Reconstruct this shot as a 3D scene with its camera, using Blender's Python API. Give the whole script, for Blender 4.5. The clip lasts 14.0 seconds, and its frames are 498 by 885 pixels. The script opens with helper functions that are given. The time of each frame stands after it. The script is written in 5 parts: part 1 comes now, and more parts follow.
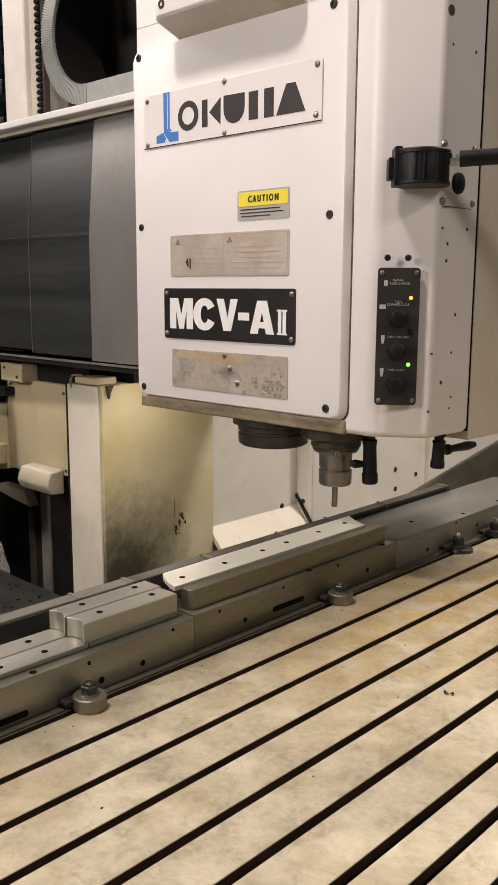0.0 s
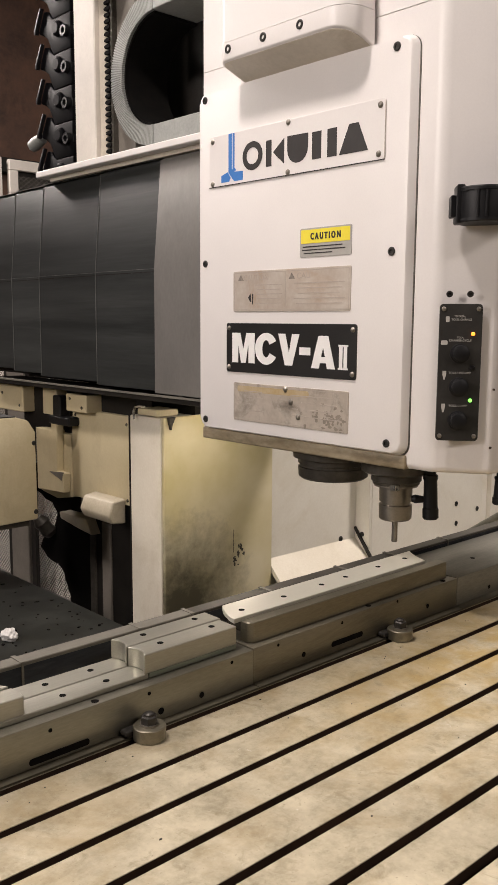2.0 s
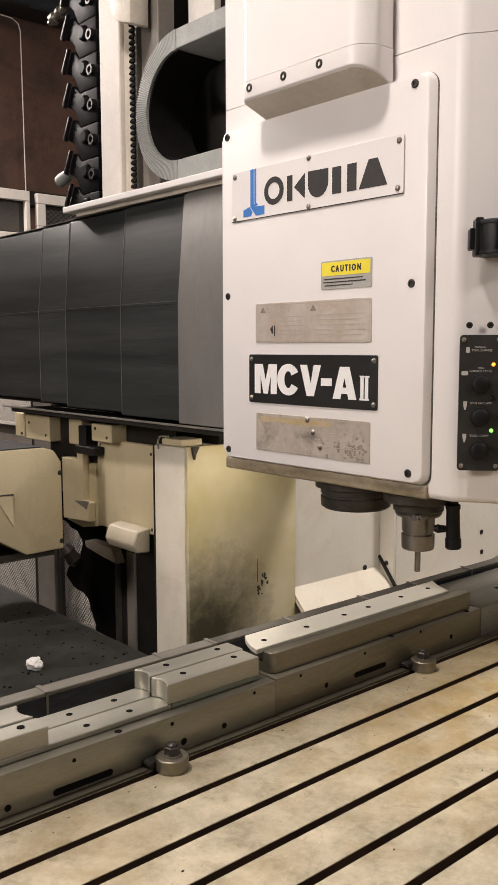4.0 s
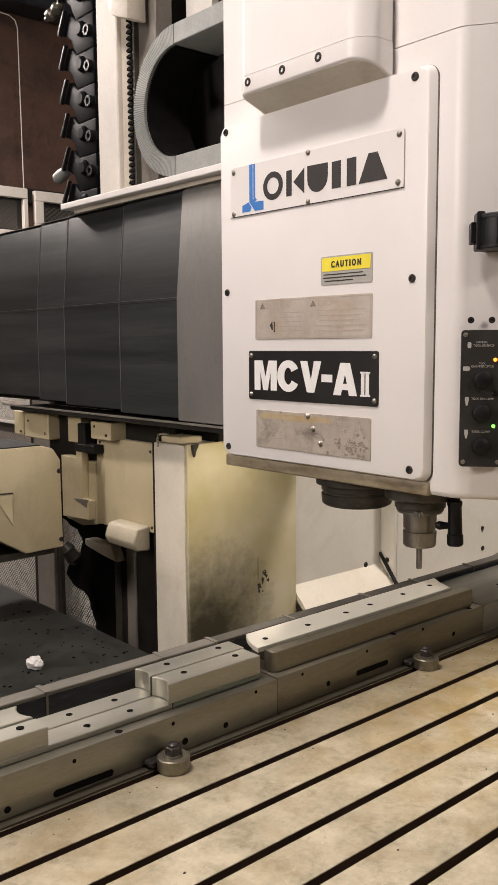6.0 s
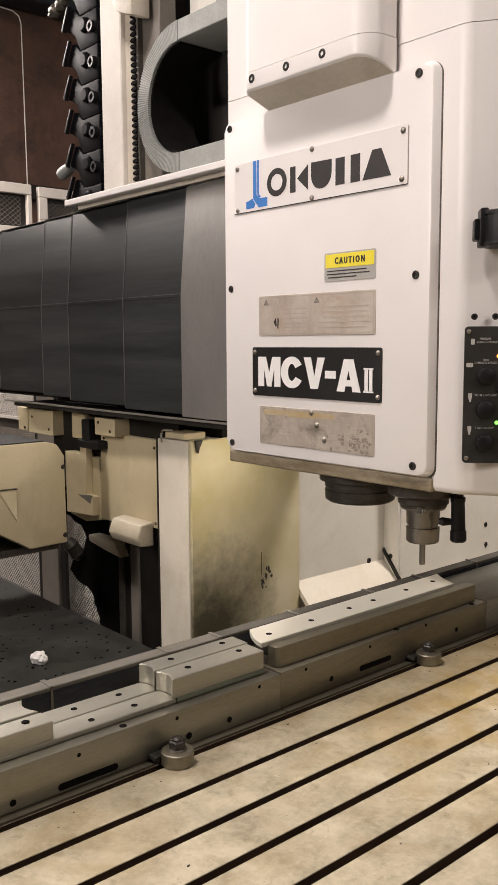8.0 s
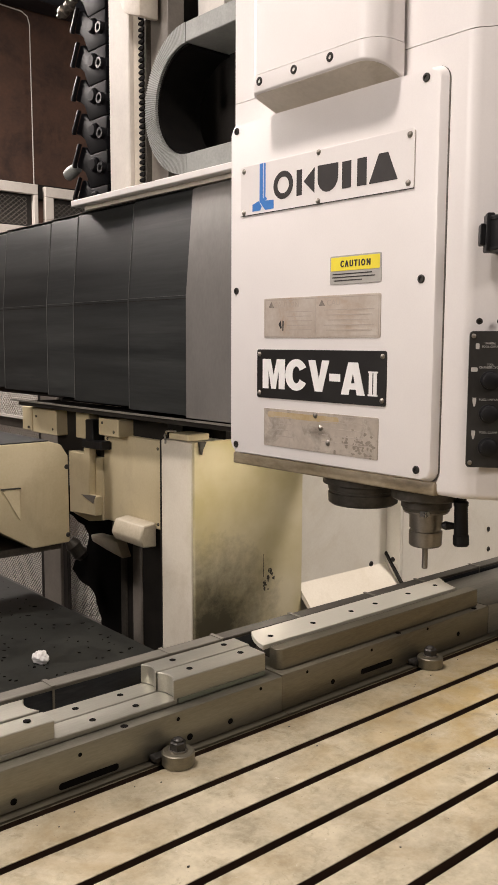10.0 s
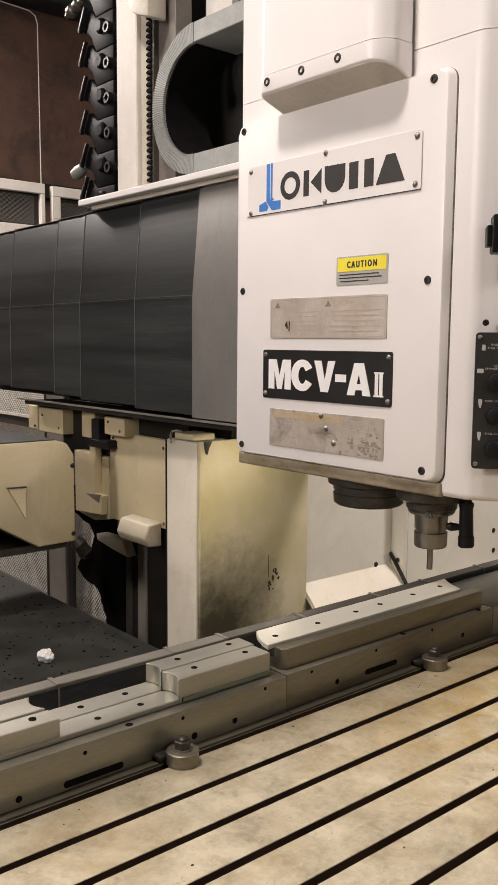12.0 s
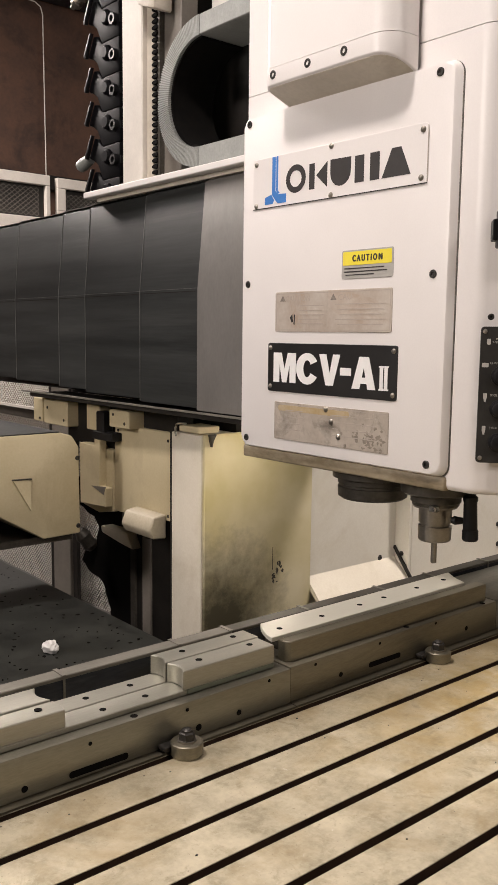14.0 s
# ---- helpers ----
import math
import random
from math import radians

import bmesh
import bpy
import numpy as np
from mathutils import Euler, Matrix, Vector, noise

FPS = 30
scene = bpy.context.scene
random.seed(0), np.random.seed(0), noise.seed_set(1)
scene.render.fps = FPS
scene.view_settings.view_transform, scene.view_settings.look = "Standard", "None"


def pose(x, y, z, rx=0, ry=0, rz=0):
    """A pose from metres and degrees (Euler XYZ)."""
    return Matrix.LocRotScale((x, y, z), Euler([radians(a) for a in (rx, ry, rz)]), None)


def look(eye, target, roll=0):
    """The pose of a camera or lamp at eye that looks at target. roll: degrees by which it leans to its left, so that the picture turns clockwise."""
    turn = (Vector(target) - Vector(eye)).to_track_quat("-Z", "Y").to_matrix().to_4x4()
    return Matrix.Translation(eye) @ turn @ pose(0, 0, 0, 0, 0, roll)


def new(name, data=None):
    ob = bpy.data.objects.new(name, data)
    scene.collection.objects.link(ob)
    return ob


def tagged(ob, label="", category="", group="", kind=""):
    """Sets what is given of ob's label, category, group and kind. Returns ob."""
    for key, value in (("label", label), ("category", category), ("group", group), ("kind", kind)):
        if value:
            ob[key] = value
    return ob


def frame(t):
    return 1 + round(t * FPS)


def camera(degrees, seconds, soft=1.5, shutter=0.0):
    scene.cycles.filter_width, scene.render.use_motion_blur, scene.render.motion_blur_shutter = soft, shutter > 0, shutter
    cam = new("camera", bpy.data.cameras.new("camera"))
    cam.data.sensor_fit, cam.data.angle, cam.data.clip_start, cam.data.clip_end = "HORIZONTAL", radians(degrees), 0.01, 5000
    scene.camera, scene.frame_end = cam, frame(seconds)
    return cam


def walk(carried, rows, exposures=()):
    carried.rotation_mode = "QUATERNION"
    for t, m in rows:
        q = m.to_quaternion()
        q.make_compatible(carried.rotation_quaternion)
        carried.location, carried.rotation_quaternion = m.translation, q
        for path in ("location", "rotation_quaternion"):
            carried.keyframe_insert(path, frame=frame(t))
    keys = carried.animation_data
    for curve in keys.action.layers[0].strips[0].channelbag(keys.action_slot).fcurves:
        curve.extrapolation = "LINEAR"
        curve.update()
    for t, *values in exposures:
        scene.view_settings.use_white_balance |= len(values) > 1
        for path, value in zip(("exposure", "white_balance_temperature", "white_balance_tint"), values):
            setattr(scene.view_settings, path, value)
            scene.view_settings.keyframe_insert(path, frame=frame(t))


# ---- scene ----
cam = camera(32.33, 14.0)
PATH = [
    (0, (-0.0027, -1.4329, 0.8820), (1.4276, -0.0795, 0.5319), 0.29),
    (0.5, (0.0000, -1.4259, 0.8817), (1.4115, -0.0519, 0.5359), 0.08),
    (1, (0.0007, -1.4212, 0.8806), (1.3930, -0.0274, 0.5357), 0.13),
    (1.5, (-0.0066, -1.4263, 0.8854), (1.3661, -0.0090, 0.5583), 0.51),
    (2, (-0.0217, -1.4432, 0.8965), (1.3194, 0.0135, 0.6143), 0.31),
    (2.5, (-0.0352, -1.4681, 0.9080), (1.2693, 0.0286, 0.6669), -0.14),
    (3, (-0.0374, -1.4746, 0.9116), (1.2642, 0.0280, 0.6926), -0.14),
    (5.5, (-0.0192, -1.4490, 0.9065), (1.2869, 0.0491, 0.6832), -0.18),
    (6, (-0.0202, -1.4507, 0.9069), (1.2829, 0.0496, 0.6809), -0.37),
    (6.5, (-0.0212, -1.4518, 0.9055), (1.2810, 0.0488, 0.6762), -0.27),
    (7, (-0.0205, -1.4499, 0.9040), (1.2810, 0.0505, 0.6703), -0.13),
    (7.5, (-0.0214, -1.4510, 0.9041), (1.2788, 0.0502, 0.6675), -0.17),
    (8, (-0.0259, -1.4557, 0.9078), (1.2706, 0.0489, 0.6729), -0.35),
    (10.5, (-0.0315, -1.4574, 0.9097), (1.2580, 0.0540, 0.6799), 0.36),
    (11, (-0.0390, -1.4649, 0.9144), (1.2473, 0.0500, 0.6892), 0.30),
    (11.5, (-0.0365, -1.4621, 0.9125), (1.2480, 0.0544, 0.6880), 0.40),
    (12, (-0.0336, -1.4592, 0.9106), (1.2485, 0.0583, 0.6790), 0.51),
    (12.5, (-0.0317, -1.4563, 0.9094), (1.2478, 0.0621, 0.6698), 0.48),
    (13, (-0.0320, -1.4572, 0.9093), (1.2468, 0.0610, 0.6647), 0.53),
    (13.5, (-0.0332, -1.4578, 0.9095), (1.2446, 0.0605, 0.6603), 0.63),
    (14, (-0.0385, -1.4625, 0.9137), (1.2348, 0.0596, 0.6646), 0.67),
]
walk(cam, [(t, look(eye, target, roll)) for t, eye, target, roll in PATH], exposures=[(0.0, 0.0), (14.0, 0.0)])

# ---- light: hall tubes over the machine, daylight-poor workshop ----
world = bpy.data.worlds.new("hall_air")
scene.world = world
world.use_nodes = True
wbg = world.node_tree.nodes["Background"]
wbg.inputs[0].default_value = (1.0, 0.9, 0.8, 1)
wbg.inputs[1].default_value = 0.08


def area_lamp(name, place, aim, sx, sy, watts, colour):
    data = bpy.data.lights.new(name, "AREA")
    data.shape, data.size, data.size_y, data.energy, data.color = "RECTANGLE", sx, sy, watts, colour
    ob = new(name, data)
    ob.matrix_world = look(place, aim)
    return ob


WARM = (1.0, 0.89, 0.835)
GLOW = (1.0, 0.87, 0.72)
area_lamp("hall_lamp", (-0.20, 0.48, 5.2), (1.6, 0.48, 0.8), 0.45, 0.45, 196, WARM)
area_lamp("hall_lamp", (1.10, 2.40, 5.2), (1.9, 2.2, 0.0), 0.40, 0.6, 20, WARM)
area_lamp("hall_lamp", (-2.4, 1.35, 2.3), (1.9, 0.5, 0.6), 0.5, 1.4, 108, WARM)
area_lamp("hall_lamp", (1.5, -4.2, 3.4), (1.9, -0.2, 0.5), 1.4, 0.5, 54, WARM)
# unseen lamp added under the cross rail to light the side sheet
area_lamp("unseen_work_lamp", (2.36, 1.26, 0.541), (2.38, 1.32, 0.0), 0.30, 0.46, 5.5, GLOW)
area_lamp("hall_lamp", (4.6, 0.0, 4.2), (4.0, 1.2, 0.0), 0.5, 1.4, 235, WARM)
area_lamp("hall_lamp", (1.5, 6.2, 4.0), (3.2, 4.8, -0.6), 0.5, 1.2, 250, WARM)
area_lamp("hall_lamp", (2.6, 6.2, 5.2), (5.0, 8.5, 2.2), 1.4, 0.5, 9, WARM)

# ---- materials ----


def nodes_of(name):
    m = bpy.data.materials.new(name)
    m.use_nodes = True
    nt = m.node_tree
    return m, nt, nt.nodes["Principled BSDF"]


def add(nt, kind, **inputs):
    n = nt.nodes.new(kind)
    for k, v in inputs.items():
        n.inputs[k.replace("_", " ")].default_value = v
    return n


def surface(name, c1, c2, rough=0.5, metal=0.0, size=6.0, fine=60.0, rough2=None, bump=0.05, stretch=(1, 1, 1), stain=None, stain_amt=0.5, stain_size=2.0, coat=0.0, vary=0.0):
    """Two-scale mottled surface: a broad mix of two colours, fine grain in the relief, and stains of their own colour."""
    m, nt, b = nodes_of(name)
    L = nt.links.new
    geo = nt.nodes.new("ShaderNodeNewGeometry")
    mp = add(nt, "ShaderNodeMapping")
    mp.inputs["Scale"].default_value = stretch
    L(geo.outputs["Position"], mp.inputs["Vector"])
    n1 = add(nt, "ShaderNodeTexNoise", Scale=size, Detail=6.0, Roughness=0.6)
    n2 = add(nt, "ShaderNodeTexNoise", Scale=fine, Detail=4.0, Roughness=0.65)
    for n in (n1, n2):
        L(mp.outputs["Vector"], n.inputs["Vector"])
    mixv = nt.nodes.new("ShaderNodeMath")
    mixv.operation = "MULTIPLY_ADD"
    mixv.inputs[1].default_value = 0.35
    L(n2.outputs["Fac"], mixv.inputs[0])
    sc = nt.nodes.new("ShaderNodeMath")
    sc.operation = "MULTIPLY"
    sc.inputs[1].default_value = 0.65
    L(n1.outputs["Fac"], sc.inputs[0])
    L(sc.outputs[0], mixv.inputs[2])
    ramp = nt.nodes.new("ShaderNodeValToRGB")
    ramp.color_ramp.elements[0].position, ramp.color_ramp.elements[1].position = 0.36, 0.64
    ramp.color_ramp.elements[0].color, ramp.color_ramp.elements[1].color = (*c1, 1), (*c2, 1)
    L(mixv.outputs[0], ramp.inputs[0])
    colour = ramp.outputs[0]
    if stain:
        n3 = add(nt, "ShaderNodeTexNoise", Scale=stain_size, Detail=8.0, Roughness=0.7, Distortion=0.6)
        L(mp.outputs["Vector"], n3.inputs["Vector"])
        r3 = nt.nodes.new("ShaderNodeValToRGB")
        r3.color_ramp.elements[0].position, r3.color_ramp.elements[1].position = 0.52, 0.72
        r3.color_ramp.elements[0].color, r3.color_ramp.elements[1].color = (0, 0, 0, 1), (stain_amt,) * 3 + (1,)
        L(n3.outputs["Fac"], r3.inputs[0])
        mx = nt.nodes.new("ShaderNodeMix")
        mx.data_type = "RGBA"
        L(r3.outputs[0], mx.inputs["Factor"])
        L(colour, mx.inputs["A"])
        mx.inputs["B"].default_value = (*stain, 1)
        colour = mx.outputs["Result"]
    if vary:
        info = nt.nodes.new("ShaderNodeObjectInfo")
        span = nt.nodes.new("ShaderNodeMapRange")
        span.inputs["To Min"].default_value, span.inputs["To Max"].default_value = 1 - vary, 1 + vary
        L(info.outputs["Random"], span.inputs["Value"])
        vm = nt.nodes.new("ShaderNodeVectorMath")
        vm.operation = "SCALE"
        L(colour, vm.inputs[0])
        L(span.outputs[0], vm.inputs["Scale"])
        colour = vm.outputs[0]
    L(colour, b.inputs["Base Color"])
    b.inputs["Metallic"].default_value = metal
    b.inputs["Coat Weight"].default_value = coat
    rr = nt.nodes.new("ShaderNodeMapRange")
    rr.inputs["From Min"].default_value, rr.inputs["From Max"].default_value = 0.3, 0.7
    rr.inputs["To Min"].default_value, rr.inputs["To Max"].default_value = rough, rough2 if rough2 else min(1, rough + 0.12)
    L(mixv.outputs[0], rr.inputs["Value"])
    L(rr.outputs[0], b.inputs["Roughness"])
    if bump:
        bp = add(nt, "ShaderNodeBump", Strength=bump, Distance=0.004)
        L(mixv.outputs[0], bp.inputs["Height"])
        L(bp.outputs[0], b.inputs["Normal"])
    return m


def glow(name, colour, strength):
    m, nt, b = nodes_of(name)
    b.inputs["Base Color"].default_value = (*colour, 1)
    b.inputs["Emission Color"].default_value = (*colour, 1)
    b.inputs["Emission Strength"].default_value = strength
    return m


M_WHITE = surface("white_enamel", (0.755, 0.722, 0.700), (0.805, 0.772, 0.748), 0.32, size=2.5, fine=180, bump=0.03)
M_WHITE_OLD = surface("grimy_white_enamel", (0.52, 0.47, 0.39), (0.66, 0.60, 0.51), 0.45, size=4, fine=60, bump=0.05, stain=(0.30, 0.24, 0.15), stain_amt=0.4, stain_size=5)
M_SADDLE = surface("yellowed_white_enamel", (0.62, 0.57, 0.48), (0.71, 0.66, 0.57), 0.42, size=3, fine=60, bump=0.04, stain=(0.46, 0.39, 0.27), stain_amt=0.3, stain_size=4)
M_LIP = surface("oily_casting_lip", (0.20, 0.155, 0.09), (0.42, 0.355, 0.25), 0.4, size=9, fine=60, stretch=(1, 0.5, 1.4), bump=0.08, stain=(0.07, 0.05, 0.03), stain_amt=0.6, stain_size=10)
M_CREAM = surface("yellowed_cream_paint", (0.54, 0.46, 0.285), (0.63, 0.55, 0.365), 0.42, size=3, fine=90, bump=0.03, stain=(0.36, 0.28, 0.15), stain_amt=0.35, stain_size=3)
M_BROWNCREAM = surface("grimy_cream_paint", (0.34, 0.30, 0.22), (0.46, 0.41, 0.31), 0.45, size=5, fine=80, bump=0.04, stain=(0.22, 0.18, 0.12), stain_amt=0.4, stain_size=6)
M_CREAM_PALE = surface("pale_cream_paint", (0.64, 0.585, 0.475), (0.74, 0.69, 0.585), 0.4, size=2.5, fine=90, bump=0.03, stain=(0.42, 0.35, 0.22), stain_amt=0.3, stain_size=3)
M_SPLASH = surface("off_white_splash_paint", (0.70, 0.665, 0.58), (0.78, 0.75, 0.67), 0.36, size=2.5, fine=90, bump=0.03, stain=(0.50, 0.43, 0.29), stain_amt=0.3, stain_size=3)
M_HOLE = surface("black_bore", (0.004, 0.004, 0.004), (0.008, 0.007, 0.006), 0.9, size=20, fine=100, bump=0)
M_SLOT = surface("oily_black_slot", (0.022, 0.011, 0.006), (0.062, 0.033, 0.017), 0.6, size=8, fine=80)
M_GROUND = surface("ground_steel", (0.36, 0.35, 0.295), (0.48, 0.465, 0.40), 0.36, metal=0.75, size=5, fine=160, rough2=0.54, stretch=(0.25, 2, 2), bump=0.03)
M_RAIL = surface("machined_rail_steel", (0.24, 0.23, 0.19), (0.36, 0.345, 0.285), 0.30, metal=0.8, size=4, fine=140, rough2=0.46, stretch=(0.3, 2, 2), bump=0.04, stain=(0.16, 0.14, 0.10), stain_amt=0.5, stain_size=4)
M_RAILDARK = surface("oil_browned_rail_steel", (0.15, 0.135, 0.10), (0.25, 0.23, 0.175), 0.30, metal=0.75, size=5, fine=140, rough2=0.48, stretch=(0.3, 2, 2), bump=0.04, stain=(0.07, 0.055, 0.035), stain_amt=0.5, stain_size=6)
M_DARKRAIL = surface("oil_dark_rail_steel", (0.15, 0.145, 0.125), (0.27, 0.26, 0.22), 0.40, metal=0.4, size=5, fine=100, rough2=0.5, stretch=(0.4, 2, 2), bump=0.04)
# pale base colour carries the lamp glare on the long jaw's top
M_BRIGHT = surface("polished_jaw_with_glare", (0.64, 0.62, 0.53), (0.71, 0.69, 0.60), 0.28, metal=0.4, size=5, fine=160, rough2=0.34, stretch=(0.25, 2, 2), bump=0.0)
M_BOLT = surface("black_oxide_bolt", (0.035, 0.033, 0.03), (0.07, 0.065, 0.06), 0.35, metal=0.6, size=40, fine=200)
M_BAR = surface("oily_guard_bar", (0.15, 0.14, 0.118), (0.24, 0.225, 0.19), 0.42, metal=0.5, size=6, fine=90, stretch=(0.4, 2, 2))
M_WEB = surface("blue_black_bar_side", (0.020, 0.023, 0.029), (0.045, 0.050, 0.060), 0.35, metal=0.3, size=8, fine=90, stretch=(0.4, 2, 2), stain=(0.13, 0.13, 0.13), stain_amt=0.35, stain_size=14)
M_BLACK = surface("black_plastic", (0.004, 0.004, 0.0045), (0.009, 0.009, 0.010), 0.42, size=20, fine=150, bump=0.03)
M_PLATEBLACK = surface("black_name_plate", (0.010, 0.009, 0.009), (0.016, 0.015, 0.014), 0.35, size=9, fine=90, bump=0.02)
M_INKWHITE = surface("white_lettering", (0.80, 0.79, 0.77), (0.86, 0.85, 0.83), 0.5, size=30, fine=200, bump=0)
M_INKBLACK = surface("black_ink", (0.018, 0.015, 0.014), (0.03, 0.026, 0.024), 0.5, size=30, fine=200, bump=0)
M_BLUE = surface("blue_ink", (0.035, 0.17, 0.50), (0.05, 0.21, 0.58), 0.45, size=20, fine=200, bump=0)
M_YELLOW = surface("yellow_label", (0.80, 0.66, 0.03), (0.86, 0.73, 0.06), 0.5, size=20, fine=200, bump=0)
M_LABELGREY = surface("grey_label", (0.36, 0.35, 0.32), (0.43, 0.41, 0.38), 0.5, size=20, fine=200, bump=0)
M_FADED = surface("faded_metal_plate", (0.46, 0.385, 0.315), (0.60, 0.55, 0.49), 0.34, metal=0.25, size=7, fine=45, rough2=0.55, bump=0.04, stain=(0.40, 0.235, 0.12), stain_amt=0.7, stain_size=4)
M_FADEDWORN = surface("stained_metal_plate", (0.40, 0.345, 0.285), (0.56, 0.50, 0.43), 0.34, metal=0.25, size=9, fine=45, rough2=0.55, bump=0.05, stain=(0.10, 0.085, 0.065), stain_amt=0.75, stain_size=9)
M_FADEDINK = surface("faded_ink", (0.40, 0.345, 0.29), (0.48, 0.42, 0.365), 0.5, size=40, fine=200, bump=0)
M_PANELGREY = surface("charcoal_switch_plate", (0.022, 0.021, 0.019), (0.036, 0.034, 0.031), 0.45, size=9, fine=120, bump=0.03)
M_COVER = surface("scuffed_dark_way_cover", (0.015, 0.017, 0.017), (0.040, 0.043, 0.042), 0.40, metal=0.1, size=3.2, fine=28, rough2=0.5, stretch=(1, 0.16, 3.0), bump=0.02, stain=(0.075, 0.078, 0.075), stain_amt=0.5, stain_size=2.5, vary=0.25)
M_COVERGREY = surface("grey_way_cover", (0.165, 0.157, 0.147), (0.215, 0.205, 0.192), 0.36, metal=0.25, size=3, fine=50, stretch=(1, 1.6, 0.7), bump=0.02, stain=(0.15, 0.14, 0.13), stain_amt=0.5, stain_size=3)
M_CHROME = surface("bright_steel", (0.55, 0.54, 0.52), (0.66, 0.65, 0.62), 0.22, metal=1.0, size=30, fine=200, bump=0.02)
M_STEEL = surface("dull_tool_steel", (0.24, 0.22, 0.19), (0.34, 0.31, 0.27), 0.32, metal=0.85, size=16, fine=150, bump=0.03)
M_DARKSTEEL = surface("oily_dark_casting", (0.045, 0.04, 0.033), (0.10, 0.09, 0.075), 0.4, metal=0.4, size=10, fine=80, bump=0.08)
M_CARRIER = surface("grey_cable_carrier", (0.24, 0.25, 0.235), (0.33, 0.34, 0.32), 0.45, metal=0.2, size=10, fine=80, bump=0.04)
M_CARRIERGAP = surface("dark_carrier_joint", (0.15, 0.155, 0.145), (0.21, 0.215, 0.20), 0.5, metal=0.2, size=10, fine=80, bump=0.04)
M_PAN = surface("oil_black_chip_pan", (0.008, 0.009, 0.008), (0.030, 0.032, 0.028), 0.5, size=5, fine=35, rough2=0.7, bump=0.25, stain=(0.006, 0.006, 0.006), stain_amt=0.9, stain_size=9)
M_CHAIN = surface("glossy_oiled_chain", (0.002, 0.002, 0.0025), (0.005, 0.005, 0.006), 0.40, size=14, fine=80, rough2=0.62, bump=0.10)
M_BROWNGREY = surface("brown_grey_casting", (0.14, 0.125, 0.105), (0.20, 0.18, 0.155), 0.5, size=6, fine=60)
M_DARK = surface("plain_machine_dark", (0.010, 0.009, 0.008), (0.025, 0.022, 0.019), 0.5, size=8, fine=60)
M_BROWN = surface("rusty_brown_wall", (0.052, 0.028, 0.020), (0.108, 0.054, 0.033), 0.6, size=2.5, fine=25, bump=0.1, stain=(0.012, 0.008, 0.007), stain_amt=0.8, stain_size=1.6)
M_FENCE = surface("white_fence_frame", (0.54, 0.505, 0.455), (0.64, 0.60, 0.54), 0.5, size=6, fine=60)
M_MESH = surface("expanded_mesh_steel", (0.74, 0.71, 0.65), (0.84, 0.81, 0.75), 0.5, size=20, fine=90)
M_FLOOR = surface("dark_shop_floor", (0.06, 0.055, 0.05), (0.10, 0.09, 0.08), 0.5, size=2, fine=20, stain=(0.03, 0.027, 0.024), stain_amt=0.7)
M_HALL = surface("dim_hall_wall", (0.20, 0.17, 0.14), (0.28, 0.24, 0.20), 0.8, size=1.2, fine=15)
M_CEIL = surface("dim_hall_ceiling", (0.10, 0.09, 0.08), (0.14, 0.125, 0.11), 0.9, size=1.2, fine=15)
M_PAPER = surface("crumpled_white_paper", (0.70, 0.69, 0.67), (0.80, 0.79, 0.77), 0.7, size=30, fine=120)
# green tint paints a reflection into the spacer's steel
M_GREEN = surface("shim_green_reflection", (0.20, 0.23, 0.18), (0.27, 0.29, 0.23), 0.4, metal=0.5, size=6, fine=90, stretch=(0.3, 2, 2))
M_AMBER = glow("amber_lamp", (1.0, 0.26, 0.03), 2.6)
M_GREENLED = glow("green_lamp", (0.25, 1.0, 0.12), 1.9)


